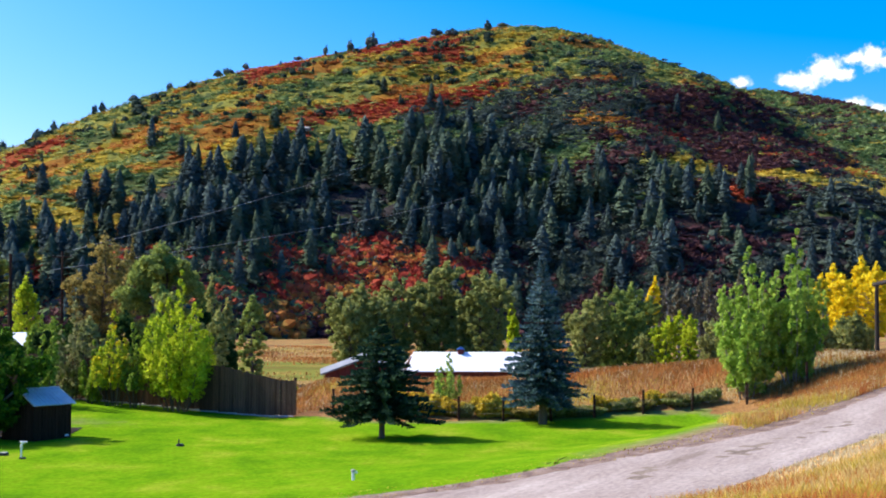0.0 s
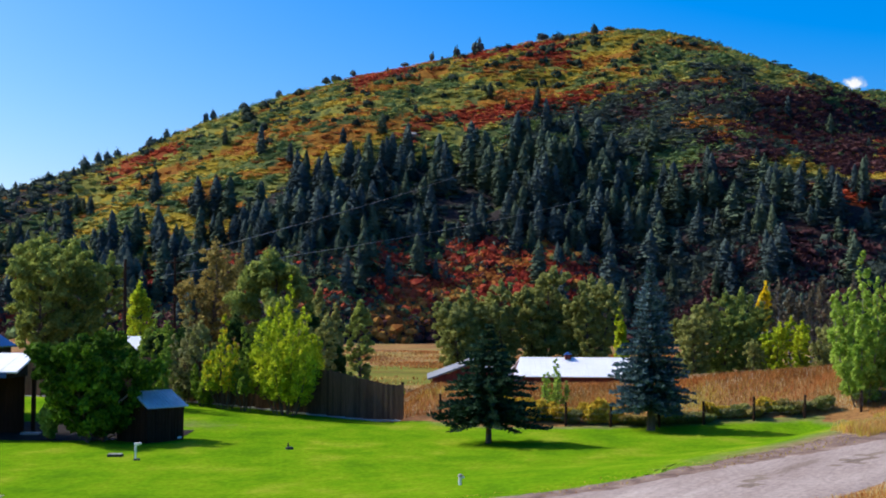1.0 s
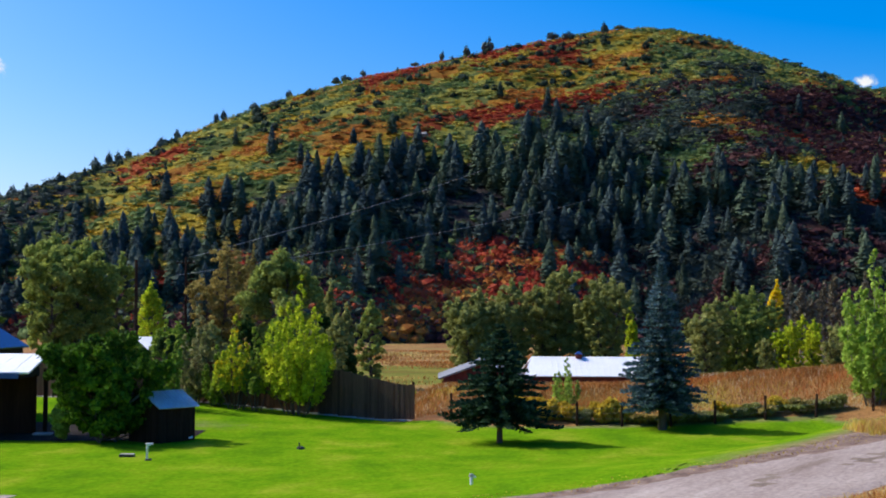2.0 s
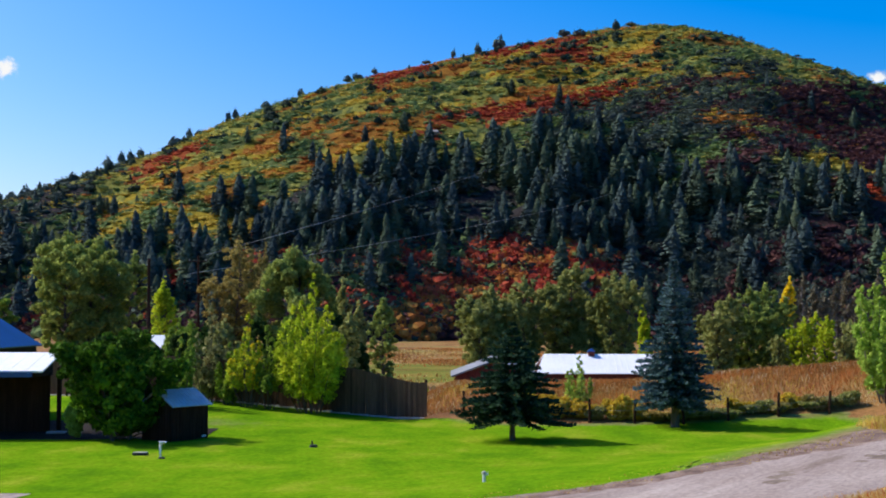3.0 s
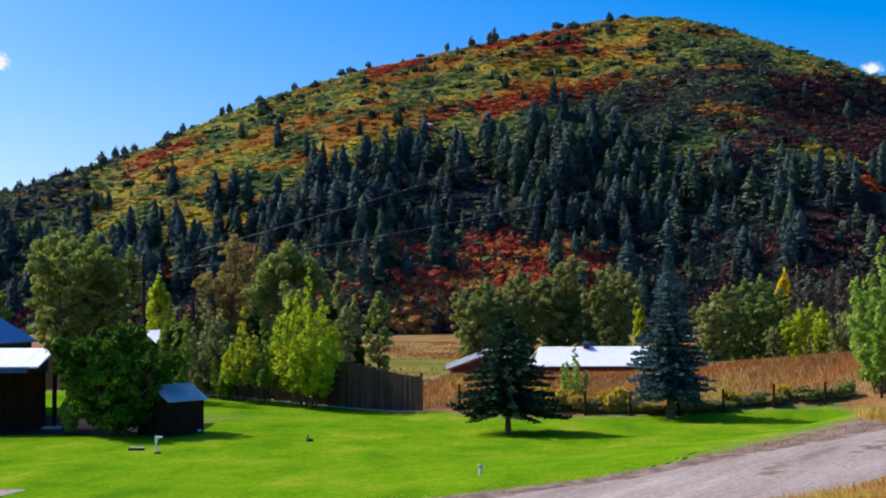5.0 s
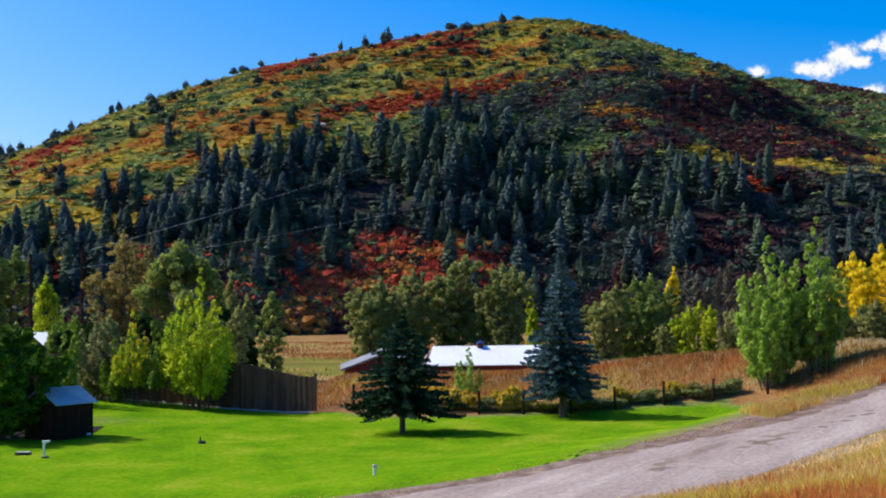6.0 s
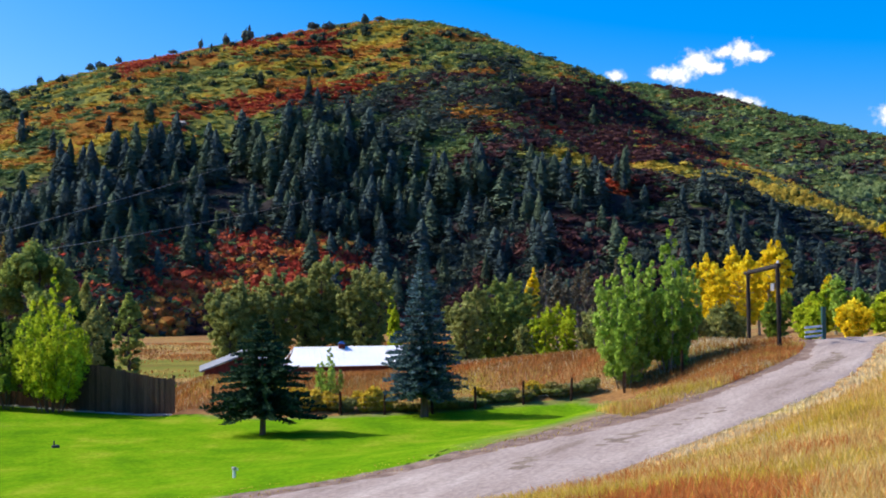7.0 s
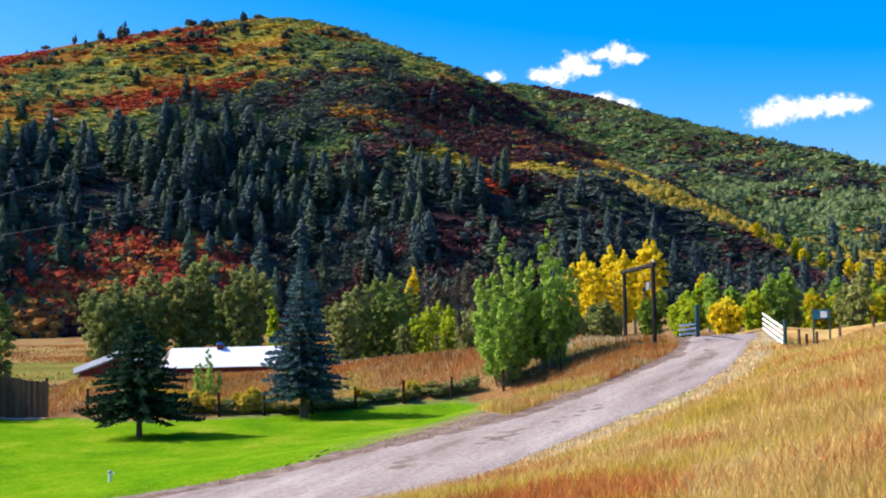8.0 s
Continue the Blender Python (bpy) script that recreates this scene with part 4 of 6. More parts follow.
hx, hy, grove = np.r_[hx, rng.uniform(40, 200, 4500)], np.r_[hy, rng.uniform(520, 680, 4500)], np.r_[grove, np.zeros(4500, bool)]
seen = (np.abs(np.degrees(np.arctan2(hx, hy)) - 8) < 28.5)
hx, hy, grove = hx[seen], hy[seen], grove[seen]
hz = ground_z(hx, hy)
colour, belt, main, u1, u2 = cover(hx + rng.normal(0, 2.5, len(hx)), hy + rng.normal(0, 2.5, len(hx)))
keep = np.where(main, (u1 > 0.012) & (u1 < 1.06), (u2 > 0.02) & (u2 < 1.04)) & (rng.random(len(hx)) < np.where(main, 1, 0.55)) & (~grove | (colour == 2) | (colour == 7)) & (main | (hx > 0.29 * hy))
hx, hy, hz, u1, u2, main, colour, belt, grove = [q[keep] for q in (hx, hy, hz, u1, u2, main, colour, belt, grove)]
lone = 0.003 + 0.009 * (u1 < 0.15) * ((hx < -12) | (hx > 56)) + 0.002 * (u1 < 0.15) + 0.018 * (u1 > 0.25) * (u1 < 0.47) * (hx < 75)
swap = rng.random(len(hx))
colour = np.where(main & (u1 < 0.15) & (swap < 0.27) & (hx < 60), np.array([4, 6, 5])[(swap * 600).astype(int) % 3], colour)
colour = np.where((u1 >= 0.4) & (swap > 0.86), np.array([4, 2, 3, 4, 1])[(swap * 900).astype(int) % 5], colour)
is_fir = rng.random(len(hx)) < np.where(main, 0.135, 0.12) * belt + lone
NAMES = [("red_scrub", SCRUB_RED, "red scrub oak thickets on the hillside"), ("orange_scrub", SCRUB_ORANGE, "orange autumn scrub oak on the hillside"),
         ("golden_scrub", SCRUB_GOLD, "golden autumn scrub on the hillside"), ("lime_scrub", SCRUB_LIME, "yellow-green scrub oak on the sunny slope"),
         ("green_scrub", SCRUB_GREEN, "dark green scrub oak on the hillside"), ("maroon_scrub", SCRUB_MAROON, "dull maroon brush on the hill, in places standing for shade"),
         ("dark_scrub", SCRUB_DARK, "dark green undergrowth among the conifers, and elsewhere standing for shade"),
         ("aspen_scrub", SCRUB_PALE, "pale green young aspen scrub on the far ridge")]
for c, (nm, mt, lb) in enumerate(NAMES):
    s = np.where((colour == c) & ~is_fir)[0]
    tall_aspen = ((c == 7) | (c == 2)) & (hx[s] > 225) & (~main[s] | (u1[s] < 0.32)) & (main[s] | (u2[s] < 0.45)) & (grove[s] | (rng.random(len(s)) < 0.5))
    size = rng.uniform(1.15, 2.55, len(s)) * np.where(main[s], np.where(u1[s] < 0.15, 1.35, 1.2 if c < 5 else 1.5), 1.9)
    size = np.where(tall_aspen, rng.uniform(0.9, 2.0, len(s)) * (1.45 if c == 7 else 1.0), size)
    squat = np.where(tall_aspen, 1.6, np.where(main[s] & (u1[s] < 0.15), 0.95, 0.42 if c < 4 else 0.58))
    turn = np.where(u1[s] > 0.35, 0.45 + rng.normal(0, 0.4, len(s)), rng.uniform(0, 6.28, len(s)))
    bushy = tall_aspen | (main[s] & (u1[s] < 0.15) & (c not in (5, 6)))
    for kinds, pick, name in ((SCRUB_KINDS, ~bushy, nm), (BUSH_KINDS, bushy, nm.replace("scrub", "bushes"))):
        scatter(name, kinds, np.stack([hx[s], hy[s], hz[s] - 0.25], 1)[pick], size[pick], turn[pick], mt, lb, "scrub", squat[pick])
swap2 = rng.random(len(hx))
for nm, low, high, mt, lb in (("conifer_wood", 0.0, 0.62, FIR, "dark conifers covering the middle of the hill"), ("green_conifer_wood", 0.62, 1.0, FIR_GREEN, "greener conifers among the dark ones on the hill")):
    s = np.where(is_fir & (swap2 >= low) & (swap2 < high))[0]
    tall = np.where(u1[s] > 0.62, rng.uniform(2.5, 4.0, len(s)), (6.0 + 13.5 * rng.random(len(s)) ** 1.5) * (1 - 0.35 * smooth(0.35, 0.55, u1[s])) * (1 - 0.4 * (1 - smooth(-140, -100, hx[s])) * smooth(0.3, 0.5, u1[s])))
    scatter(nm, FIR_KINDS, np.stack([hx[s], hy[s], hz[s] - 0.3], 1), tall, rng.uniform(0, 6.28, len(s)), mt, lb, "conifer wood")

# dark junipers dotted over the open upper slope
jx = rng.uniform(-190, 150, 1800)
jy = rng.uniform(600, 815, 1800)
ju = hill(jx, jy)[1]
jk = np.where((ju > 0.5) & (ju < 0.87) & (streaks(jx, jy, 40, 14, 5.0) > 0.05))[0][:210]
scatter("juniper", [clump_arrays(rng, 4, 40, 0.14) for _ in range(8)], np.stack([jx[jk], jy[jk], ground_z(jx[jk], jy[jk]) - 0.1], 1), rng.uniform(1.5, 2.9, len(jk)), rng.uniform(0, 6.28, len(jk)), JUNIPER, "dark junipers dotted over the open slope", "juniper", 1.15)


# ---- the two spruces on the lawn ----
plant_spruce("broad dark green spruce with a short bare trunk on the lawn", spot(3.13, 65.6), 5.65, 3.15, 1.25, 3, NEEDLE, 17, 19)
plant_spruce("tall blue-green spruce at the edge of the lawn", spot(9.85, 74.3), 9.0, 2.5, 1.35, 8, NEEDLE_BLUE, 33, 20)

# ---- trees in and behind the yard: bearing, distance, height, spread ----
plant_tree("cottonwood_tree", "big olive-green cottonwood with several trunks", spot(-14.9, 150), 17.0, 5.6, 3.0, LEAF_DEEP, 21, "spread", 1000, 0.27, 3)
plant_tree("cottonwood_tree", "olive-green cottonwood beside a larger one", spot(-12.9, 152), 15.0, 3.2, 3.0, LEAF_DEEP, 20, "spread", 1000, 0.27, 2)
plant_tree("cottonwood_tree", "green cottonwood behind the house", spot(-18.3, 140), 13.0, 3.2, 3.0, LEAF_GREEN, 22, "spread", 900, 0.26, 2)
plant_tree("poplar_tree", "slim yellow-green poplar beside the utility pole", spot(-11.35, 130), 11.3, 1.6, 2.0, LEAF_LIME, 23, "column", 800, 0.2, 1)
plant_tree("cottonwood_tree", "sparse browning cottonwood with bare limbs", spot(-8.5, 140), 16.0, 3.2, 3.6, LEAF_BROWN, 24, "spread", 620, 0.22, 3)
plant_tree("cottonwood_tree", "yellowing cottonwood between a brown and a green one", spot(-7.1, 150), 16.2, 1.8, 3.6, LEAF_BROWN, 33, "column", 700, 0.24, 2)
plant_tree("cottonwood_tree", "round dark green cottonwood lit along its top", spot(-6.0, 136), 15.0, 4.3, 2.0, LEAF_DEEP, 25, "round", 1400, 0.25, 1)
plant_tree("willow_tree", "light green willow beside the board fence", spot(-9.5, 84.5), 5.9, 1.6, 0.2, LEAF_SAGE, 26, "plume", 900, 0.16, 6)
plant_tree("willow_tree", "dull green willow beside the shed", spot(-10.6, 81), 5.2, 1.5, 0.2, LEAF_GREEN, 61, "plume", 900, 0.16, 6)
plant_tree("willow_tree", "low light green willow under the aspens", spot(-8.7, 83.0), 3.7, 1.1, 0.2, LEAF_GREEN, 62, "plume", 900, 0.15, 6)
plant_tree("aspen_tree", "young aspen turning from green to orange by the fence", spot(-7.85, 81.8), 5.6, 1.4, 1.0, LEAF_TURN, 27, "plume", 900, 0.13, 8, BARK)
plant_tree("aspen_tree", "young green aspen by the fence", spot(-7.0, 81.2), 4.9, 1.1, 1.0, LEAF_GREEN, 28, "plume", 900, 0.13, 7, BARK)
plant_tree("aspen_tree", "bright yellow-green aspen clump before the board fence", spot(-5.3, 80.2), 8.1, 2.4, 0.7, LEAF_LIME, 37, "plume", 1100, 0.14, 15, BARK)
plant_tree("cottonwood_tree", "slender green cottonwood behind the fence", spot(-3.6, 121), 10.9, 1.6, 2.5, LEAF_OLIVE, 29, "column", 900, 0.22, 2)
plant_tree("cottonwood_tree", "small dull yellow-green cottonwood behind the fence", spot(-2.28, 150), 9.8, 1.8, 0.6, LEAF_DEEP, 30, "round", 1000, 0.24, 1)
for i, (b, d, h, w) in enumerate([(1.8, 186, 10.8, 3.9), (2.87, 190, 12.4, 3.3), (3.75, 194, 13.6, 3.4), (5.24, 198, 15.5, 4.9), (6.65, 196, 14.5, 4.2), (7.6, 192, 14.0, 3.4)]):
    plant_tree("cottonwood_tree", "grey-green cottonwood in the row behind the barn", spot(b, d), h, w, 0.7, LEAF_OLIVE, 40 + i, "spread", 1000, 0.28, 3, group="cottonwoods behind the barn")
plant_tree("aspen_tree", "yellow-green aspen beyond the barn", spot(8.7, 205), 9.9, 2.0, 1.0, LEAF_LIME, 46, "column", 700, 0.27, 2)
for i, (b, d, h, w) in enumerate([(11.6, 160, 10.4, 2.9), (12.6, 166, 11.7, 3.0), (13.8, 168, 12.0, 3.1)]):
    plant_tree("cottonwood_tree", "leaning green cottonwood behind the dry bank", spot(b, d), h, w, 0.6, LEAF_DEEP if i else LEAF_OLIVE, 50 + i, "spread", 1000, 0.25, 3, group="cottonwoods behind the bank")
for i, (b, d, h, w) in enumerate([(14.75, 156, 7.3, 1.5), (15.3, 160, 8.3, 1.5), (16.0, 158, 7.8, 1.7), (17.2, 156, 7.2, 2.1), (14.2, 157, 5.6, 1.6), (16.6, 152, 5.6, 1.6)]):
    plant_tree("willow_tree", "yellow-green willow behind the dry bank", spot(b, d), h, w, 0.2, LEAF_LIME if i < 3 else LEAF_OLIVE, 56 + i, "spread", 1000, 0.22, 2, group="willows behind the bank")
for i in range(9):
    plant_tree("bare_tree", "leafless grey-twigged tree at the foot of the hill", spot(14.6 + 0.42 * i, 250 + 9 * math.sin(i * 2.1)), 14.0 + 2.0 * math.sin(i * 1.7), 1.6, 3.0, TWIG_GREY, 64 + i, "column", 130, 0.4, 1, BARK_PALE, "leafless trees at the hill's foot")
plant_tree("aspen_tree", "small orange-gold aspen at the hill's foot", spot(14.4, 235), 14.6, 1.5, 7.0, LEAF_GOLD, 74, "round", 560, 0.3, 1, BARK_PALE)
plant_tree("cottonwood_tree", "fresh green young cottonwood with pale stems by the drive", spot(18.25, 79), 8.4, 2.3, 0.1, LEAF_FRESH, 80, "plume", 1400, 0.16, 15, BARK_PALE)
plant_tree("cottonwood_tree", "taller fresh green young cottonwood by the drive", spot(20.1, 79.8), 8.6, 2.1, 0.1, LEAF_FRESH, 81, "plume", 1400, 0.16, 14, BARK_PALE)
plant_tree("sapling", "thin green sapling in the dry grass", spot(5.85, 79), 3.1, 0.95, 0.4, LEAF_FRESH, 82, "plume", 420, 0.1, 7, category="sapling")
for i in range(9):
    b = 21.2 + 0.42 * i
    plant_tree("aspen_tree", "golden yellow aspen in an autumn grove", spot(b, 188 + 8 * math.sin(i * 2.3)), 11.6 + 1.3 * math.sin(i * 1.9), 2.1, 2.0, LEAF_GOLD, 90 + i, "round", 560, 0.27, 1, BARK_PALE, "golden aspen grove")
for i, (b, d, h, w, m) in enumerate([(21.6, 138, 5.0, 2.2, LEAF_OLIVE), (22.5, 142, 5.4, 2.2, LEAF_OLIVE), (24.4, 140, 5.3, 2.0, LEAF_GREEN), (25.7, 108, 3.2, 1.4, LEAF_LIME), (27.4, 106, 3.1, 1.5, LEAF_GOLD), (19.0, 150, 6.0, 2.4, LEAF_OLIVE)]):
    plant_tree("bush", ["olive bush", "olive bush", "green bush", "lime-yellow bush", "golden yellow bush", "olive bush"][i] + " beyond the ranch gateway", spot(b, d), h, w, 0.2, m, 110 + i, "round", 600, 0.2, 3, category="bush")
for i in range(16):
    b = 26.2 + 0.56 * i
    plant_tree("aspen_tree", "green and yellow young aspen beyond the gate", spot(b, 150 + 16 * math.sin(i * 2.7)), 5.5 + 1.2 * math.sin(i * 1.3), 2.2, 0.4, (LEAF_LIME, LEAF_OLIVE, LEAF_FRESH, LEAF_TURN)[(i * 3) % 4], 120 + i, "round", 560, 0.24, 2, BARK_PALE, "young aspens beyond the gate")
plant_tree("bush", "dense dark green bush lit on its crown, beside the shed", spot(-13.05, 67.0), 5.3, 3.1, 0.1, LEAF_BUSH, 140, "spread", 1500, 0.17, 4, category="bush")
plant_tree("bush", "small light green shrub at the corner of the house", spot(-14.8, 68.6), 1.7, 0.55, 0.1, LEAF_FRESH, 141, "round", 420, 0.12, 3, category="bush")
plant_tree("bush", "low green shrub in the meadow", spot(-1.05, 118), 1.3, 1.3, 0.1, LEAF_LIME, 142, "round", 300, 0.2, 3, category="bush")
br = random.Random(14)
for i in range(26):
    b = 3.6 + 0.52 * i + br.uniform(-0.15, 0.15)
    d = float(np.interp(b, [2.9, 4.6, 6.35, 8.2, 10.2, 12.0, 14.0, 16.0, 18.2], [77.4, 76.6, 75.9, 75.7, 75.6, 76.5, 77.4, 77.9, 78.0])) + br.uniform(0.25, 1.0)
    gold = b < 8.6 and i % 4 != 2 or i in (17, 21)
    low = 1.0 if b < 8.6 else br.choice((0.5, 0.62, 0.8))
    plant_tree("bush", "yellow-flowered rabbitbrush behind the wire fence" if gold else "grey-green sage bush behind the wire fence", spot(b, d), br.uniform(0.75, 1.3) * (1.1 if gold else 0.95) * low, br.uniform(0.6, 1.3), 0.02,
               LEAF_BRUSH if gold else (LEAF_SAGE, LEAF_OLIVE, LEAF_BROWN)[i % 3], 150 + i, "round", 420, 0.12, 3, category="bush", group="brush along the wire fence")

for i, (b, d, h, w) in enumerate([(-11.2, 104, 4.6, 1.7), (-10.4, 108, 5.6, 2.0), (-9.2, 112, 6.0, 2.0), (-8.3, 106, 5.6, 2.0), (-7.2, 110, 6.5, 2.1), (-6.3, 106, 6.6, 2.0), (-5.0, 110, 7.4, 2.2), (-4.0, 104, 6.6, 1.9), (-3.2, 108, 6.0, 1.6), (-12.3, 100, 4.4, 1.7), (-13.6, 104, 4.2, 1.8)]):
    plant_tree("thicket_tree", "dark green thicket tree behind the board fence", spot(b, d), h, w, 0.3, (LEAF_DARK, LEAF_GREEN, LEAF_DARK, LEAF_OLIVE)[i % 4], 170 + i, "round", 600, 0.22, 2, group="thicket behind the fence")

for i in range(13):
    u = i / 12
    x, y = 300 + 42 * u + 6 * math.sin(i * 2.3), 548 - 40 * u + 7 * math.sin(i * 3.7)
    plant_tree("aspen_tree", "golden aspen on the foot of the hillside", Vector((x, y, height(x, y) - 0.2)), 9.0 + 2.0 * math.sin(i * 1.9), 2.4, 2.0, (LEAF_GOLD, LEAF_TURN, LEAF_GOLD)[i % 3], 200 + i, "round", 160, 0.6, 1, BARK_PALE, "golden aspens on the hillside")

# ---- lone trees along the skyline ----
for i, (b, y, h, w) in enumerate([(2.61, 806, 7.2, 1.75), (1.7, 808, 5.6, 1.1), (0.67, 806, 4.8, 0.95), (-0.5, 806, 2.0, 1.5), (-2.68, 800, 4.2, 1.0), (-3.44, 798, 3.4, 1.7), (-3.8, 798, 3.4, 1.6), (-5.79, 785, 4.3, 1.0), (-7.23, 775, 3.4, 1.5), (-8.49, 768, 5.8, 1.1), (-8.79, 768, 5.6, 1.2), (-10.36, 750, 5.8, 1.2), (-10.98, 745, 6.2, 1.6), (-12.35, 748, 4.9, 1.2), (-12.76, 748, 4.9, 1.1), (-13.1, 745, 6.2, 1.2), (-13.68, 735, 6.0, 1.5), (-14.44, 730, 4.2, 1.6), (-16.09, 715, 4.2, 1.5), (-16.86, 720, 6.6, 1.6), (-17.4, 740, 4.2, 1.4), (-17.88, 770, 4.2, 1.4), (5.28, 806, 3.6, 2.1), (5.99, 772, 4.3, 1.9), (7.48, 780, 6.0, 1.1), (8.12, 800, 2.2, 1.7)]):
    x = y * math.tan(radians(b))
    fr = np.random.default_rng(300 + i)
    tree = thing("pine_tree", "lone dark pine standing on the ridge against the sky", "pine", Matrix.Translation((x, y, height(x, y) - 0.3)), "pines along the skyline")
    v, t = clump_arrays(fr, 7, 44)
    taper = np.clip(1.25 - 0.42 * v[:, 2:3], 0.35, 1.2) if w < 1.8 else 1.0
    v = np.concatenate([v[:, :2] * w * 1.5 * taper, v[:, 2:3] * h * 0.68 + h * 0.1 + 2.0], 1)
    part("crown", sheet("crown", v, t, [FIR]), tree)
    part("trunk", tube(bmesh.new(), [(0, 0, 0), (0, 0, h * 0.8 + 2.6)], [0.25, 0.12], 6), tree, mat=BARK)
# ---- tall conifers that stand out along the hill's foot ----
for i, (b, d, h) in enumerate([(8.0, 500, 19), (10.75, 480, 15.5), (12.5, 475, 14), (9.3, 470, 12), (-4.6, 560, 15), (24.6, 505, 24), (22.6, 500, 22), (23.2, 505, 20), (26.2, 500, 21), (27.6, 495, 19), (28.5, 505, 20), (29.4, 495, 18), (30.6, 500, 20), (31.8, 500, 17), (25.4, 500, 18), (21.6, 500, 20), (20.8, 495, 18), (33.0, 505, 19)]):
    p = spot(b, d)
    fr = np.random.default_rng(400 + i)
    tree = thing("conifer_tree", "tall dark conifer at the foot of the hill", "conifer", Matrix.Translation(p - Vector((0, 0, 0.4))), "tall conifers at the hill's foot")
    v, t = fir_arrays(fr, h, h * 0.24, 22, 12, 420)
    # the first five take the lighter needles that hold painted sunlight
    part("crown", sheet("crown", v, t, [FIR_LIT if i < 5 else FIR]), tree)
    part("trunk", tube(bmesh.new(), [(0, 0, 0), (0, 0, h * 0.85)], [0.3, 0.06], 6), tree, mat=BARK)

# ---- board fence ----
fence = thing("board_fence", "tall dark weathered board fence, its top sloping down to the end", "fence", Matrix())
F0, F1 = np.array([-0.6, 78.5]), np.array([-28.0, 90.7])
FLEN = float(np.linalg.norm(F1 - F0))
fdir = (F1 - F0) / FLEN
boards = 175
plank = box(FLEN / boards * 0.96, 0.025, 1.0, bevel=0.004)
plank_me = bpy.data.meshes.new("board")
plank.to_mesh(plank_me)
plank.free()
plank_me.materials.append(WOOD_GREY)
fr = random.Random(5)
fang = math.atan2(fdir[1], fdir[0])
for i in range(boards):
    s = (i + 0.5) / boards * FLEN
    x, y = F0 + fdir * s
    top = (2.0 + 0.16 * min(s, 4.6) - 0.5 * float(smooth(14, 30, s))) + fr.uniform(-0.02, 0.02)
    ob = part("board", plank_me, fence)
    ob.matrix_world = Matrix.Translation((x, y, height(x, y) - 0.02)) @ Matrix.Rotation(fang + fr.uniform(-0.01, 0.01), 4, "Z") @ Matrix.Translation((0, fr.uniform(-0.006, 0.006), 0)) @ Matrix.Diagonal((1, 1, top, 1))
for s in np.arange(0.1, FLEN, 2.4):
    x, y = F0 + fdir * s + np.array([fdir[1], -fdir[0]]) * 0.09
    part("post", box(0.12, 0.12, 2.25, Matrix.Translation((x, y, height(x, y) - 0.1)) @ Matrix.Rotation(fang, 4, "Z"), 0.01), fence, mat=WOOD_DARK)
kerb = thing("edging", "pale stone edging along the foot of the board fence", "edging", Matrix(), kind="structure")
kb = bmesh.new()
for s in np.arange(0, FLEN, 1.2):
    x, y = F0 + fdir * (s + 0.6) + np.array([fdir[1], -fdir[0]]) * -0.3
    box(1.17, 0.16, 0.14, Matrix.Translation((x, y, height(x, y) - 0.03)) @ Matrix.Rotation(fang, 4, "Z"), 0.02, kb)
part("stone", kb, kerb, mat=STONE)

# ---- shed ----
def build_shed(place, turn):
    """A small gabled shed: x across the eaves, y along the ridge."""
    w, l, h, rise, over = 2.0, 2.4, 1.74, 0.62, 0.13
    shed = thing("shed", "small dark wooden shed with a grey-blue metal roof", "shed", Matrix.Translation(place) @ Matrix.Rotation(turn, 4, "Z"))
    part("wall", prism([(-w / 2, -0.1), (w / 2, -0.1), (w / 2, h), (0, h + rise), (-w / 2, h)], 0.06, m=Matrix.Translation((0, -l / 2, 0))), shed, mat=WOOD_DARK)
    part("wall", prism([(-w / 2, -0.1), (w / 2, -0.1), (w / 2, h), (0, h + rise), (-w / 2, h)], 0.06, m=Matrix.Translation((0, l / 2 - 0.06, 0))), shed, mat=WOOD_DARK)
    for s in (-1, 1):
        part("wall", box(0.05, l - 0.13, h + 0.08, Matrix.Translation((s * (w / 2 - 0.027), 0, -0.1))), shed, mat=WOOD_DARK)
        k = rise / (w / 2)
        e = w / 2 + 0.2
        z0, z1 = h + rise + 0.05, h + rise + 0.05 - k * e
        part("roof", slab([(0, -l / 2 - over, z0), (s * e, -l / 2 - over, z1), (s * e, l / 2 + over, z1), (0, l / 2 + over, z0)], 0.04), shed, mat=ROOF_SLATE)
        for i in range(11):
            yy = -l / 2 - over + 0.03 + i * (l + 2 * over - 0.06) / 10
            part("seam", slab([(s * 0.02, yy - 0.012, z0 + 0.018), (s * e, yy - 0.012, z1 + 0.02), (s * e, yy + 0.012, z1 + 0.02), (s * 0.02, yy + 0.012, z0 + 0.018)], 0.02), shed, mat=ROOF_SLATE)
    part("ridge_cap", box(0.2, l + 2 * over, 0.03, Matrix.Translation((0, 0, h + rise + 0.035)), 0.01), shed, mat=ROOF_SLATE)
    for s in np.arange(-w / 2 + 0.1, w / 2, 0.19):
        part("batten", box(0.035, 0.02, h + rise * (1 - abs(s) / (w / 2)) - 0.05, Matrix.Translation((s, -l / 2 - 0.011, 0))), shed, mat=WOOD_DARK)
    for s in np.arange(-l / 2 + 0.12, l / 2, 0.21):
        part("batten", box(0.02, 0.035, h - 0.1, Matrix.Translation((w / 2 + 0.011, s, 0))), shed, mat=WOOD_DARK)
    part("vent", box(0.03, 0.28, 0.1, Matrix.Translation((w / 2 + 0.03, 0.9, 0.12)), 0.01), shed, "pale vent plate", mat=PAINT_WHITE)
    return shed


build_shed(spot(-10.82, 67.2), radians(-35))

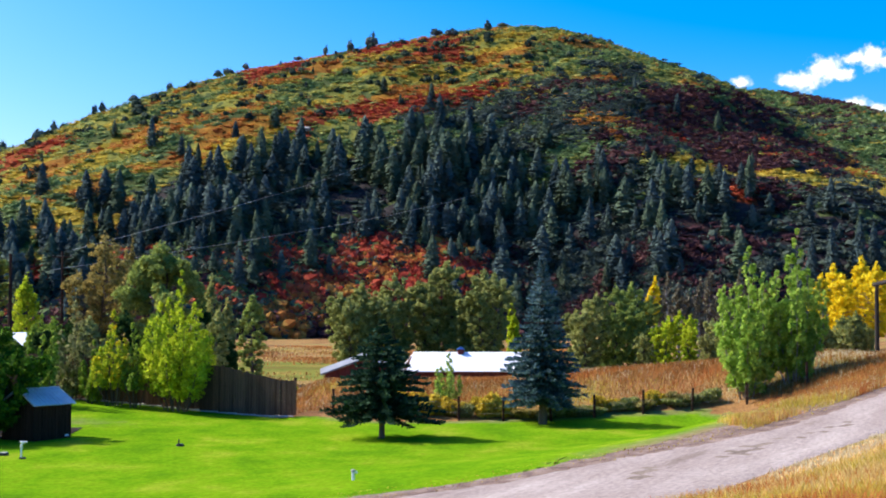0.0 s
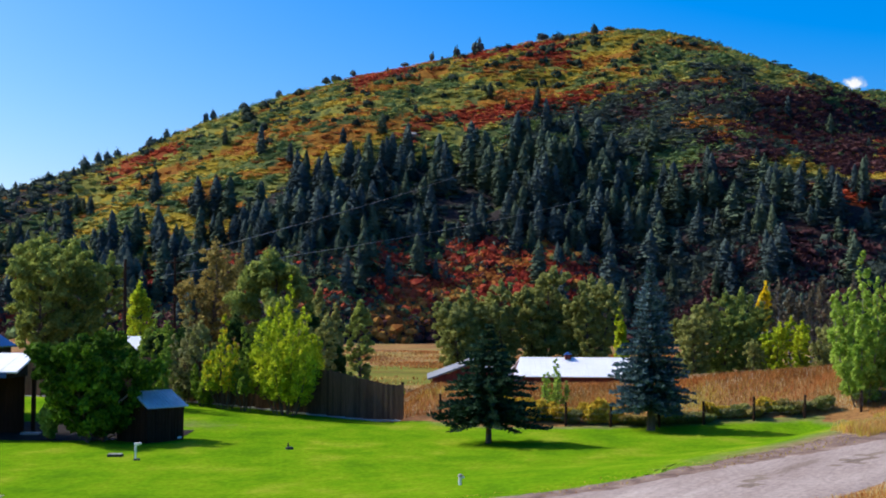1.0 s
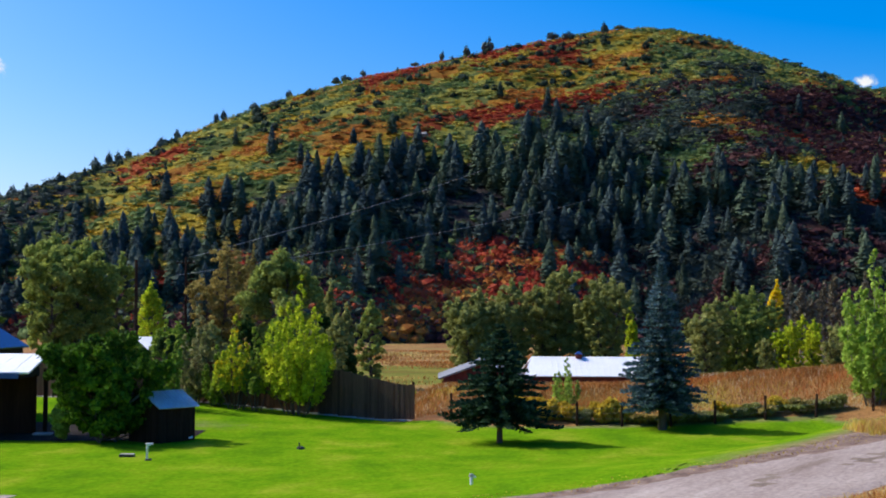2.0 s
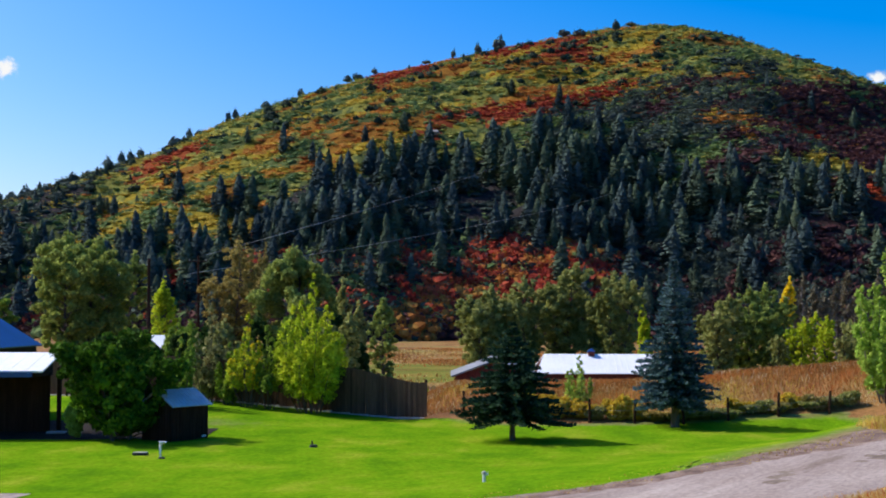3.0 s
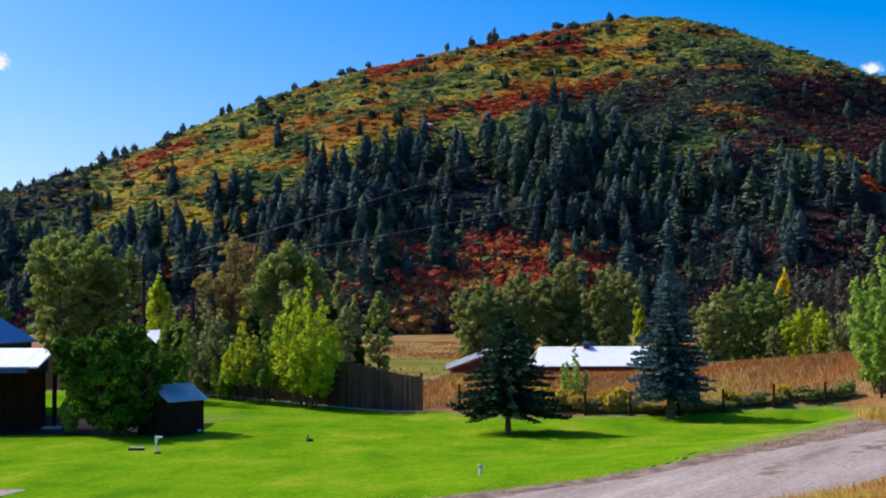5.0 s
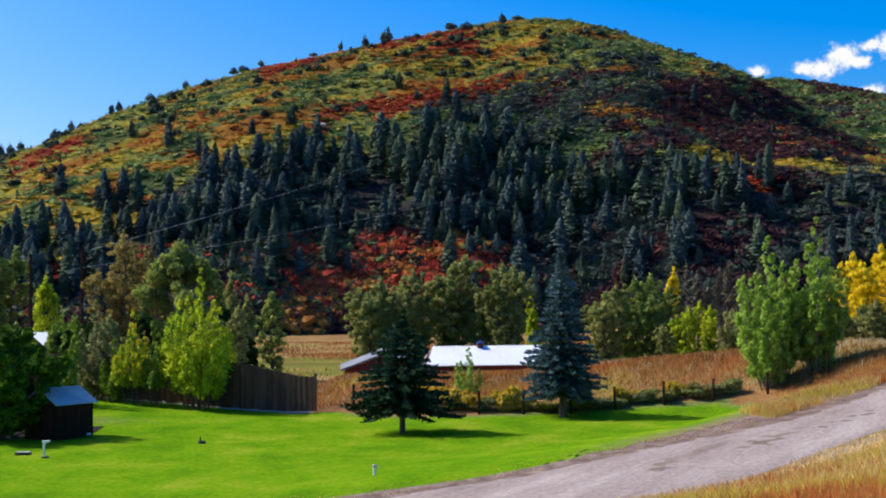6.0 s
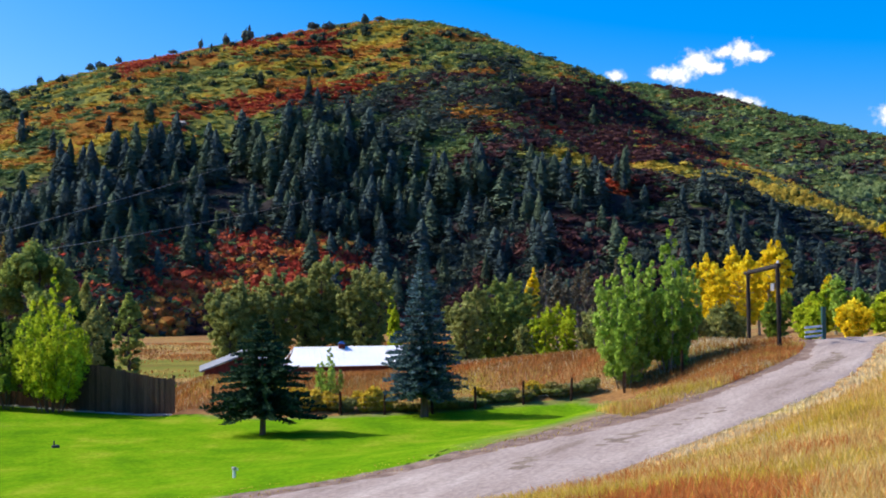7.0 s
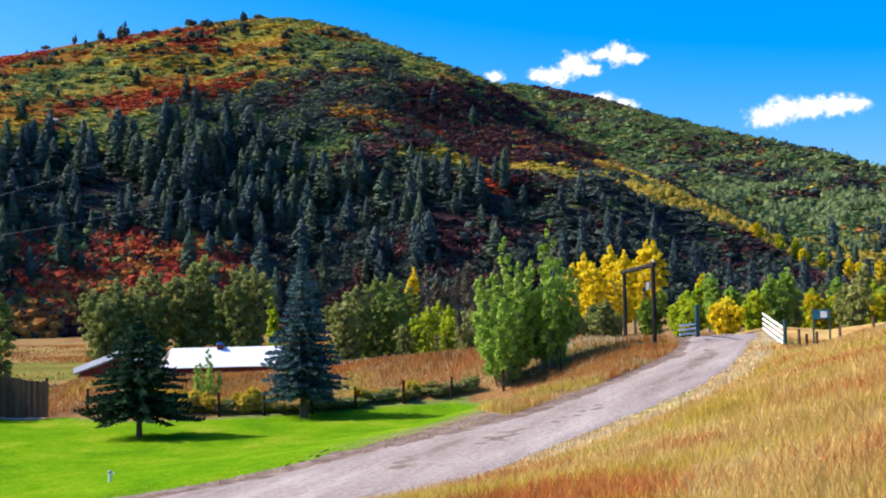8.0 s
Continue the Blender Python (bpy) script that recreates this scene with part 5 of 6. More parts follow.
# ---- house with a porch ----
house = thing("house", "dark wooden house with white porch roof and blue main roof", "house", Matrix.Translation((-3.1, 0, 0)))
hz0 = 0.05
part("wall", box(13, 9.0, 3.3, Matrix.Translation((-26.4, 73.6, hz0 - 0.2))), house, mat=WOOD_DARK)
part("porch_roof", slab([(-36, 65.9, 3.4), (-15.9, 65.9, 3.4), (-16.0, 69.6, 4.2), (-36, 69.6, 4.2)], 0.09), house, "white metal porch roof, glaring in the sun", mat=ROOF_WHITE)
part("fascia", box(19.6, 0.06, 0.24, Matrix.Translation((-26.2, 65.86, 3.1))), house, mat=ROOF_BLUE)
part("gable_end", prism([(-1.85, 3.05), (1.9, 3.05), (1.85, 4.1)], 0.05, m=Matrix.Translation((-16.45, 67.75, 0)) @ Matrix.Rotation(radians(90), 4, "Z")), house, mat=WOOD_DARK)
part("roof", slab([(-34, 69.3, 4.4), (-19.6, 69.3, 4.4), (-24.0, 74, 8.0), (-34, 74, 8.0)], 0.1), house, "blue metal main roof", mat=ROOF_BLUE)
part("roof", slab([(-19.6, 69.3, 4.4), (-19.6, 78.6, 4.4), (-24.0, 74.2, 8.0), (-24.0, 73.9, 8.0)], 0.1), house, "blue metal main roof", mat=ROOF_BLUE)
part("roof", slab([(-34, 78.6, 4.4), (-19.6, 78.6, 4.4), (-24.0, 74, 8.0), (-34, 74, 8.0)], 0.1), house, "blue metal main roof", mat=ROOF_BLUE)
part("wall", box(12.6, 9.0, 1.4, Matrix.Translation((-26.2, 74.0, 3.0))), house, mat=WOOD_DARK)
part("porch_wall", box(11, 0.12, 3.2, Matrix.Translation((-21.9, 69.0, hz0 - 0.1))), house, mat=WOOD_DARK)
part("porch_floor", box(19.4, 3.4, 0.16, Matrix.Translation((-26.4, 67.2, hz0 - 0.1))), house, mat=SHADE_DARK)
for x in (-16.05,):
    part("porch_post", box(0.2, 0.2, 3.4, Matrix.Translation((x, 69.4, hz0)), 0.02), house, mat=WOOD_DARK)
for i in range(24):
    x = -35.6 + i * 0.82
    part("seam", slab([(x - 0.012, 65.91, 3.415), (x + 0.012, 65.91, 3.415), (x + 0.012, 69.55, 4.2), (x - 0.012, 69.55, 4.2)], 0.02), house, mat=ROOF_WHITE)

step = thing("step", "pale stone step at the corner of the porch", "step", Matrix.Translation(spot(-15.5, 71.0)))
part("slab", box(0.9, 0.6, 0.16, Matrix.Translation((0, 0, -0.02)), 0.02), step, mat=STONE)

# dark sheet laid round the house, bush and shed to stand for their shade
shade_ground = ribbon("shade_sheet", np.stack([np.linspace(-38, -11.2, 60), 73.5 - 3.0 * smooth(-19, -13, np.linspace(-38, -11.2, 60))], 1), np.stack([np.linspace(-38, -11.4, 60), 65.7 + 0.3 * ripple(np.linspace(-38, -11.4, 60), np.zeros(60), 2.2)], 1), 10, 0.06, SHADE_DARK, "dark ground sheet standing for shade round the house and bush")

# ---- outbuilding behind the bush ----
outb = thing("outbuilding", "small outbuilding with a pale metal roof behind the trees", "shed", Matrix.Translation(spot(-11.2, 116)) @ Matrix.Rotation(radians(10), 4, "Z"))
part("wall", box(2.4, 3.2, 3.9, Matrix.Translation((0, 0, -0.3))), outb, mat=WOOD_DARK)
part("roof", slab([(-2.0, -2.0, 3.75), (2.0, -2.0, 3.75), (2.0, 0.2, 4.9), (-2.0, 0.2, 4.9)], 0.07), outb, "pale metal roof", mat=ROOF_WHITE)
part("roof", slab([(-2.0, 2.2, 3.75), (2.0, 2.2, 3.75), (2.0, 0.2, 4.9), (-2.0, 0.2, 4.9)], 0.07), outb, "pale metal roof", mat=ROOF_WHITE)

# ---- barn ----
barn = thing("barn", "long low red barn with a white metal roof", "barn", Matrix.Translation((0, 130, 0)))
BZ = -1.8
part("wall", box(11.2, 6.4, 2.55, Matrix.Translation((15.2, 3.6, BZ))), barn, mat=WOOD_RED)
part("roof", slab([(9.4, -0.2, 0.7), (21.2, -0.2, 0.7), (21.2, 3.6, 2.45), (10.4, 3.6, 2.45)], 0.08), barn, "white metal roof", mat=ROOF_WHITE)
part("roof", slab([(9.4, 7.4, 0.7), (21.2, 7.4, 0.7), (21.2, 3.6, 2.45), (10.4, 3.6, 2.45)], 0.08), barn, "white metal roof", mat=ROOF_WHITE)
for i in range(20):
    x = 10.6 + i * 0.55
    part("seam", slab([(x - 0.015, -0.19, 0.735), (x + 0.015, -0.19, 0.735), (x + 0.015, 3.55, 2.46), (x - 0.015, 3.55, 2.46)], 0.03), barn, mat=ROOF_WHITE)
part("wing_wall", prism([(1.7, BZ), (9.2, BZ), (9.2, 0.5), (5.4, 1.8), (1.7, 0.52)], 0.15, m=Matrix.Translation((0, -1.4, 0))), barn, mat=WOOD_RED)
part("wing_wall", box(0.15, 2.0, 2.2, Matrix.Translation((1.8, -0.2, BZ))), barn, mat=WOOD_RED)
part("wing_roof", slab([(1.25, -1.9, 0.52), (5.4, -1.9, 2.05), (5.4, 0.9, 2.42), (1.25, 0.9, 0.89)], 0.1), barn, "grey metal wing roof", mat=ROOF_GREY)
part("wing_roof", slab([(9.7, -1.9, 0.42), (5.4, -1.9, 2.05), (5.4, 0.9, 2.42), (9.7, 0.9, 0.8)], 0.1), barn, "grey metal wing roof", mat=ROOF_GREY)
part("wing_trim", slab([(1.25, -1.96, 0.5), (5.4, -1.96, 2.03), (5.4, -1.905, 2.03), (1.25, -1.905, 0.5)], 0.12), barn, mat=ROOF_GREY)
part("wing_door", box(2.2, 0.08, 1.9, Matrix.Translation((4.2, -1.46, BZ))), barn, mat=WOOD_DARK)
cupola = part("cupola", box(0.6, 0.6, 0.45, Matrix.Translation((15.0, 3.3, 2.25)), 0.02), barn, "small red cupola", mat=WOOD_RED)
cap = bmesh.new()
bmesh.ops.create_cone(cap, cap_ends=True, segments=4, radius1=0.56, radius2=0.06, depth=0.3, matrix=Matrix.Translation((15.0, 3.3, 2.85)) @ Matrix.Rotation(radians(45), 4, "Z"))
part("cupola_cap", cap, cupola, "blue metal cap", mat=ROOF_BLUE)

# ---- utility poles and lines ----
def utility_pole(bearing, distance, top, label, arm):
    p = spot(bearing, distance)
    pole = thing("utility_pole", label, "utility pole", Matrix.Translation(p))
    part("pole", tube(bmesh.new(), [(0, 0, -0.3), (0.03, 0, (top - p.z) * 0.5), (0, 0, top - p.z)], [0.19, 0.16, 0.12], 9), pole, mat=WOOD_DARK)
    if arm:
        part("crossarm", box(2.2, 0.12, 0.14, Matrix.Translation((0, -0.18, top - p.z - 0.75)), 0.01), pole, mat=WOOD_DARK)
        for x in (-0.95, 0.95):
            part("insulator", tube(bmesh.new(), [(x, -0.18, top - p.z - 0.61), (x, -0.18, top - p.z - 0.48), (x, -0.18, top - p.z - 0.4)], [0.05, 0.06, 0.03], 7), pole, mat=STONE)
    return p


utility_pole(-11.95, 112, 10.7, "bare dark utility pole among the trees", False)
utility_pole(-9.95, 160, 13.1, "dark utility pole with a crossarm", True)


def wire(start, end, sag, label):
    cu = bpy.data.curves.new("power_line", "CURVE")
    cu.dimensions, cu.bevel_depth, cu.bevel_resolution = "3D", 0.03, 1
    sp = cu.splines.new("POLY")
    sp.points.add(24)
    a, b = Vector(start), Vector(end)
    for i in range(25):
        u = i / 24
        sp.points[i].co = (*(a.lerp(b, u) - Vector((0, 0, 4 * sag * u * (1 - u)))), 1)
    cu.materials.append(WIRE)
    return tagged(new("power_line", cu), label, "power line", "power lines")


pa = spot(-9.95, 160)
pb, pc = spot(4.2, 560), spot(7.4, 530)
wire((pa.x + 0.95, pa.y, 13.2), (pb.x, pb.y, pb.z + 9), 1.5, "thin pale power line climbing the hill")
wire((pa.x - 0.95, pa.y, 11.0), (pc.x, pc.y, pc.z + 6), 1.5, "thin pale power line crossing the valley")

# ---- wire fence ----
posts = [(1.1, 78.3), (2.9, 77.4), (4.6, 76.6), (6.35, 75.9), (8.2, 75.7), (10.2, 75.6), (12.0, 76.5), (14.0, 77.4), (16.0, 77.9), (18.2, 78.0), (20.6, 78.5)]
tops = []
for i, (b, d) in enumerate(posts):
    p = spot(b, d - 0.45)
    post = thing("fence_post", "rough dark wooden fence post in dry grass", "fence post", Matrix.Translation(p) @ pose(0, 0, 0, 2 * math.sin(i * 2.2), 2.5 * math.sin(i * 1.4), 20 * i), "wire fence posts")
    h = 1.32 + 0.1 * math.sin(i * 3.1)
    part("post", tube(bmesh.new(), [(0, 0, -0.2), (0.01, 0, h * 0.6), (0, 0.01, h)], [0.085, 0.08, 0.07], 8), post, mat=WOOD_DARK)
    tops.append(p)
for k, z in enumerate((0.45, 0.75, 1.0)):
    bm = bmesh.new()
    for a, b in zip(tops[:-1], tops[1:]):
        tube(bm, [a + Vector((0, -0.08, z)), a.lerp(b, 0.5) + Vector((0, -0.08, z - 0.03)), b + Vector((0, -0.08, z))], [0.003] * 3, 4)
    tagged(part("fence_wire", bm, mat=WIRE), "slack steel wire strung along the fence posts", "fence wire", "fence wires")

# ---- ranch gateway ----
gate = thing("ranch_gateway", "tall dark log gateway with a sloping crossbeam", "gateway", Matrix())
pr, pl = spot(24.5, 78), spot(23.3, 87.5)
part("post", tube(bmesh.new(), [pr + Vector((0, 0, -0.4)), (pr.x, pr.y, pr.z + 2.2), (pr.x - 0.03, pr.y, 8.35)], [0.14, 0.13, 0.115], 10), gate, mat=WOOD_BLACK)
part("post", tube(bmesh.new(), [pl + Vector((0, 0, -0.4)), (pl.x, pl.y, pl.z + 2.2), (pl.x, pl.y, 8.15)], [0.14, 0.13, 0.115], 10), gate, mat=WOOD_BLACK)
a, b = Vector((pr.x, pr.y, 8.2)), Vector((pl.x, pl.y, 8.05))
way = (b - a).normalized()
part("crossbeam", tube(bmesh.new(), [a - way * 0.35, a.lerp(b, 0.5), b + way * 0.9], [0.13, 0.14, 0.12], 10), gate, mat=WOOD_BLACK)
part("hanging_sign", box(0.05, 1.0, 0.42, Matrix.Translation(a.lerp(b, 0.17) - Vector((0, 0, 1.35))) @ Matrix.Rotation(math.atan2(way.y, way.x) - radians(90), 4, "Z"), 0.01), gate, "plain blue-grey hanging board", mat=ROOF_GREY)
part("finial", tube(bmesh.new(), [(pr.x, pr.y, 8.3), (pr.x, pr.y, 8.5)], [0.1, 0.05], 8), gate, mat=PAINT_WHITE)

# ---- gate leaves and signs at the crest ----
def board_gate(p, q, drop, label, n, mat):
    g = thing("board_gate", label, "gate", Matrix())
    p, q = Vector(p), Vector(q)
    way = (q - p).normalized()
    for i in range(n):
        z = 0.22 + i * 0.27
        a, b = p + Vector((0, 0, z)), q + Vector((0, 0, z - drop))
        part("board", slab([a + Vector((0, 0, 0.13)), b + Vector((0, 0, 0.13)), b, a], 0.04), g, mat=mat)
    return g


p1, p2 = spot(28.9, 79), spot(29.75, 71.5)
board_gate(p1 + Vector((0, 0, 0.25)), p2, 0.15, "white board gate leaf swung open beside the drive", 4, PAINT_WHITE)
gp = thing("gate_post", "dark green steel gate post", "gate post", Matrix.Translation(p2), "gate posts")
part("post", box(0.16, 0.16, 1.4, bevel=0.02), gp, mat=PAINT_GREEN)
p3, p4 = spot(25.5, 83), spot(26.25, 84)
board_gate(p3, p4 + Vector((0, 0, 0.0)), 0.0, "pale board gate leaf on a green post", 3, PAINT_WHITE)
gp = thing("gate_post", "tall dark green steel gate post", "gate post", Matrix.Translation(p4), "gate posts")
part("post", box(0.24, 0.2, 1.95, bevel=0.02), gp, mat=PAINT_GREEN)
for b, d, hgt in ((31.0, 71, 0.9), (31.9, 69, 0.8), (33.2, 67, 0.8), (30.3, 72, 1.0), (30.6, 73, 0.8)):
    p = spot(b, d)
    fp = thing("fence_post", "grey wooden fence post on the grassy rise", "fence post", Matrix.Translation(p), "posts on the rise")
    part("post", tube(bmesh.new(), [(0, 0, -0.2), (0, 0, hgt)], [0.08, 0.07], 8), fp, mat=WOOD_GREY)
ps = spot(31.2, 75.5)
sign = thing("road_sign", "dark teal board with a white panel on green posts", "sign", Matrix.Translation(ps) @ Matrix.Rotation(radians(-31), 4, "Z"))
part("post", box(0.1, 0.1, 2.4, Matrix.Translation((-0.42, 0, -0.2)), 0.01), sign, mat=PAINT_GREEN)
part("post", box(0.1, 0.1, 2.2, Matrix.Translation((0.42, 0, -0.2)), 0.01), sign, mat=PAINT_GREEN)
board = part("board", box(0.9, 0.05, 0.5, Matrix.Translation((0, -0.08, 1.6)), 0.01), sign, mat=PAINT_TEAL)
part("panel", box(0.34, 0.01, 0.34, Matrix.Translation((0.12, -0.115, 1.68))), board, "white panel", mat=PAINT_WHITE)

# ---- small fittings on the lawn ----
p = spot(-11.4, 58.1)
pipe = thing("standpipe", "white standpipe with a bent top and black foot", "standpipe", Matrix.Translation(p))
part("pipe", tube(bmesh.new(), [(0, 0, -0.1), (0, 0, 0.55), (0.03, 0, 0.66), (0.14, 0, 0.7)], [0.055, 0.055, 0.055, 0.06], 10), pipe, mat=PAINT_WHITE)
part("cap", box(0.3, 0.14, 0.07, Matrix.Translation((0.09, 0, 0.68)), 0.015), pipe, mat=PAINT_WHITE)
part("foot", box(0.26, 0.24, 0.14, Matrix.Translation((0.06, -0.06, -0.03)), 0.03), pipe, "black plastic foot", mat=PLASTIC_BLACK)
p = spot(-12.2, 59.8)
vb = thing("valve_box", "flat dark utility box with a pale lid", "utility box", Matrix.Translation(p))
part("body", box(0.62, 0.4, 0.15, Matrix.Translation((0, 0, -0.02)), 0.02), vb, mat=PLASTIC_BLACK)
part("lid", box(0.58, 0.36, 0.03, Matrix.Translation((0, 0, 0.131)), 0.01), vb, "pale lid", mat=STONE)
p = spot(-5.16, 62.2)
sp = thing("sprinkler", "small dark lawn sprinkler on a round base", "sprinkler", Matrix.Translation(p))
part("base", tube(bmesh.new(), [(0, 0, -0.02), (0, 0, 0.14), (0, 0, 0.16)], [0.19, 0.17, 0.1], 12), sp, mat=PLASTIC_BLACK)
part("riser", tube(bmesh.new(), [(-0.06, 0, 0.1), (-0.06, 0, 0.34)], [0.035, 0.03], 8), sp, mat=PLASTIC_BLACK)
p = spot(1.95, 46.2)
st = thing("standpipe", "short grey pipe stub with a side spout on the lawn", "standpipe", Matrix.Translation(p))
part("pipe", tube(bmesh.new(), [(0, 0, -0.1), (0, 0, 0.3), (0, 0, 0.34)], [0.05, 0.05, 0.07], 10), st, mat=PAINT_WHITE)
part("cap", tube(bmesh.new(), [(0, 0, 0.3), (0, 0, 0.37), (0, 0, 0.4)], [0.08, 0.08, 0.04], 10), st, mat=STONE)
part("spout", tube(bmesh.new(), [(0.02, 0, 0.3), (0.14, -0.02, 0.3)], [0.035, 0.035], 8), st, mat=PAINT_WHITE)

# ---- a pale outcrop on the hillside ----
bx, by = -1.6, 614.0
rock = clump_arrays(np.random.default_rng(9), 5, 0)
tagged(part("boulder", sheet("boulder", rock[0] * np.array([2.2, 1.8, 1.9]), rock[1], [STONE])), "pale rock outcrop among red scrub on the hillside", "rock").matrix_world = Matrix.Translation((bx, by, height(bx, by)))


# ---- grass ----
def blades(name, x, y, tall, wide, mat, label, rng, lift=0.0):
    """Bent blades rooted on the ground, two quads each, as one object."""
    n = len(x)
    z = ground_z(x, y) + lift
    a = rng.uniform(0, 2 * math.pi, n)
    lean = rng.uniform(0.1, 0.55, n) * tall
    b = rng.uniform(0, 2 * math.pi, n)
    root = np.stack([x, y, z - 0.03], 1)
    side = np.stack([np.cos(a), np.sin(a), 0 * a], 1) * (wide / 2)[:, None]
    mid = root + np.stack([np.cos(b) * lean * 0.35, np.sin(b) * lean * 0.35, tall * 0.6], 1)
    tip = root + np.stack([np.cos(b) * lean, np.sin(b) * lean, tall], 1)
    v = np.stack([root - side, root + side, mid + side * 0.75, mid - side * 0.75, tip + side * 0.15, tip - side * 0.15], 1).reshape(-1, 3)
    i = np.arange(n) * 6
    f = np.concatenate([np.stack([i, i + 1, i + 2, i + 3], 1), np.stack([i + 3, i + 2, i + 4, i + 5], 1)])
    return tagged(part(name, sheet(name, v, f, [mat])), label, "grass", kind="stuff")


rng = np.random.default_rng(77)


def field(n, b0, b1, d0, d1, power=1.0):
    b = np.radians(rng.uniform(b0, b1, n))
    d = d0 + (d1 - d0) * rng.random(n) ** power
    return np.sin(b) * d, np.cos(b) * d


# the slope on the near side of the drive
x, y = field(215000, -6, 37, 8.5, 92, 1.3)
side = side_of(EDGE_R, x, y)
ok = (side < 0.08 + 0.35 * ripple(x, y, 1.3)) & (rng.random(len(x)) < 0.35 + 0.65 * smooth(-3, 1, -side))
x, y, side = x[ok], y[ok], side[ok]
d = np.hypot(x, y)
patch = ripple(x, y, 3.4, 0.6) + 0.35 * rng.normal(size=len(x))
bearing = np.degrees(np.arctan2(x, y))
rust = (((bearing - 20.5) / 5.0) ** 2 + ((d - 18) / 5) ** 2 < 1.0 + 0.9 * patch) | ((patch > 0.1) & (d < 24) & (bearing < 20)) | (patch > 0.72)
olive = (patch < -0.38)
tall = rng.uniform(0.18, 0.42, len(x)) * np.clip(0.45 + -side * 0.14, 0.4, 1.0)
wide = 0.0075 + 0.00075 * d
pale = (side > -1.3 + 0.5 * patch) | (ripple(x, y, 5.2, 2.4) + 0.3 * patch > 0.8)
for nm, mk, mt, lb in (("rust_grass", rust, GRASS_RUST, "rust-red seeding grass on the near slope"), ("pale_grass", pale & ~rust, GRASS_PALE, "pale straw grass on the near slope"), ("olive_grass", olive & ~rust & ~pale, GRASS_OLIVE, "yellow-olive grass on the near slope"), ("dry_grass", ~rust & ~olive & ~pale, GRASS_TAN, "tall dry tan grass on the near slope")):
    blades(nm, x[mk], y[mk], tall[mk], wide[mk], mt, lb, rng)

# the bank and meadow behind the wire fence
x, y = field(110000, -1.4, 25, 60, 100)
edge = side_of(spline(FAR_EDGE, 60), x, y)
ok = (edge > 1.3 + 0.5 * ripple(x, y, 1.7)) & (side_of(EDGE_L, x, y) > 0.5)
x, y, edge = x[ok], y[ok], edge[ok]
patch = ripple(x, y, 5.0, 1.6) + 0.4 * rng.normal(size=len(x))
tall, wide = rng.uniform(0.13, 0.34, len(x)) * np.clip(0.3 + edge * 0.14, 0.3, 1), rng.uniform(0.02, 0.045, len(x))
rust = (patch > -0.75) & (edge > 1.2)
streak = streaks(x, y, 16, 2.6, 3.3) + 0.35 * rng.normal(size=len(x))
orange, straw = rust & (streak > 0.42), rust & (streak < -0.48)
tall = tall * np.where(rust, 1.35, 1.0)
for nm, mk, mt, lb in (("brown_grass", rust & ~orange & ~straw, GRASS_BROWN, "red-brown tall grass on the bank"), ("rust_grass", orange, GRASS_RUST, "rust-orange grass in streaks on the bank"),
                       ("straw_grass", straw, GRASS_PALE, "pale straw grass in streaks on the bank"), ("dry_grass", ~rust & (patch > -0.9), GRASS_BROWN, "brown dry grass at the foot of the bank"), ("olive_grass", ~rust & (patch <= -0.9), GRASS_OLIVE, "yellow-olive weeds along the wire fence")):
    blades(nm, x[mk], y[mk], tall[mk], wide[mk], mt, lb, rng)

# hay meadow in the valley floor beyond
x, y = field(70000, -6, 13, 112, 330, 0.8)
ok = (ripple(x, y * 0.5, 9, 2.2) + 0.5 * rng.normal(size=len(x)) > 0.0) & ((x < 0) | (x > 22) | (y > 142)) & (np.abs(y - 192 - 10 * ripple(x, y, 23)) > 26 - 14 * rng.random(len(x)))
x, y = x[ok], y[ok]
tint = ripple(x, y * 0.6, 14, 0.9) + 0.4 * rng.normal(size=len(x))
for nm, mk, mt, lb in (("hay_grass", tint > 0.25, GRASS_RUST, "orange-brown uncut hay in the far meadow"), ("brown_hay", (tint <= 0.25) & (tint > -0.55), GRASS_BROWN, "brown uncut hay in the far meadow"), ("meadow_grass", tint <= -0.55, GRASS_TAN, "tan tufts in the far meadow")):
    blades(nm, x[mk], y[mk], rng.uniform(0.15, 0.42, mk.sum()), rng.uniform(0.1, 0.28, mk.sum()), mt, lb, rng)

# golden grass along the far side of the drive, up to the gateway
x, y = field(44000, 15.5, 26, 50, 82)
s = side_of(EDGE_L, x, y)
ok = (s > 0.45) & (s < 3.6 + 1.4 * ripple(x, y, 4)) & (x > 16.2)
x, y = x[ok], y[ok]
tint = ripple(x, y, 2.1, 4.4) + 0.5 * rng.normal(size=len(x)) + 0.9 * smooth(18, 26, x) - 0.35
for nm, mk, mt, lb in (("golden_grass", np.abs(tint) <= 0.4, GRASS_TAN, "golden grass beside the drive"), ("orange_grass", tint > 0.4, GRASS_RUST, "orange grass beside the drive"), ("yellow_grass", tint < -0.4, GRASS_OLIVE, "yellow grass beside the drive")):
    k = mk.sum()
    blades(nm, x[mk], y[mk], rng.uniform(0.16, 0.5, k) * (0.7 + 0.45 * ripple(x[mk], y[mk], 2.3)), rng.uniform(0.025, 0.05, k), mt, lb, rng)

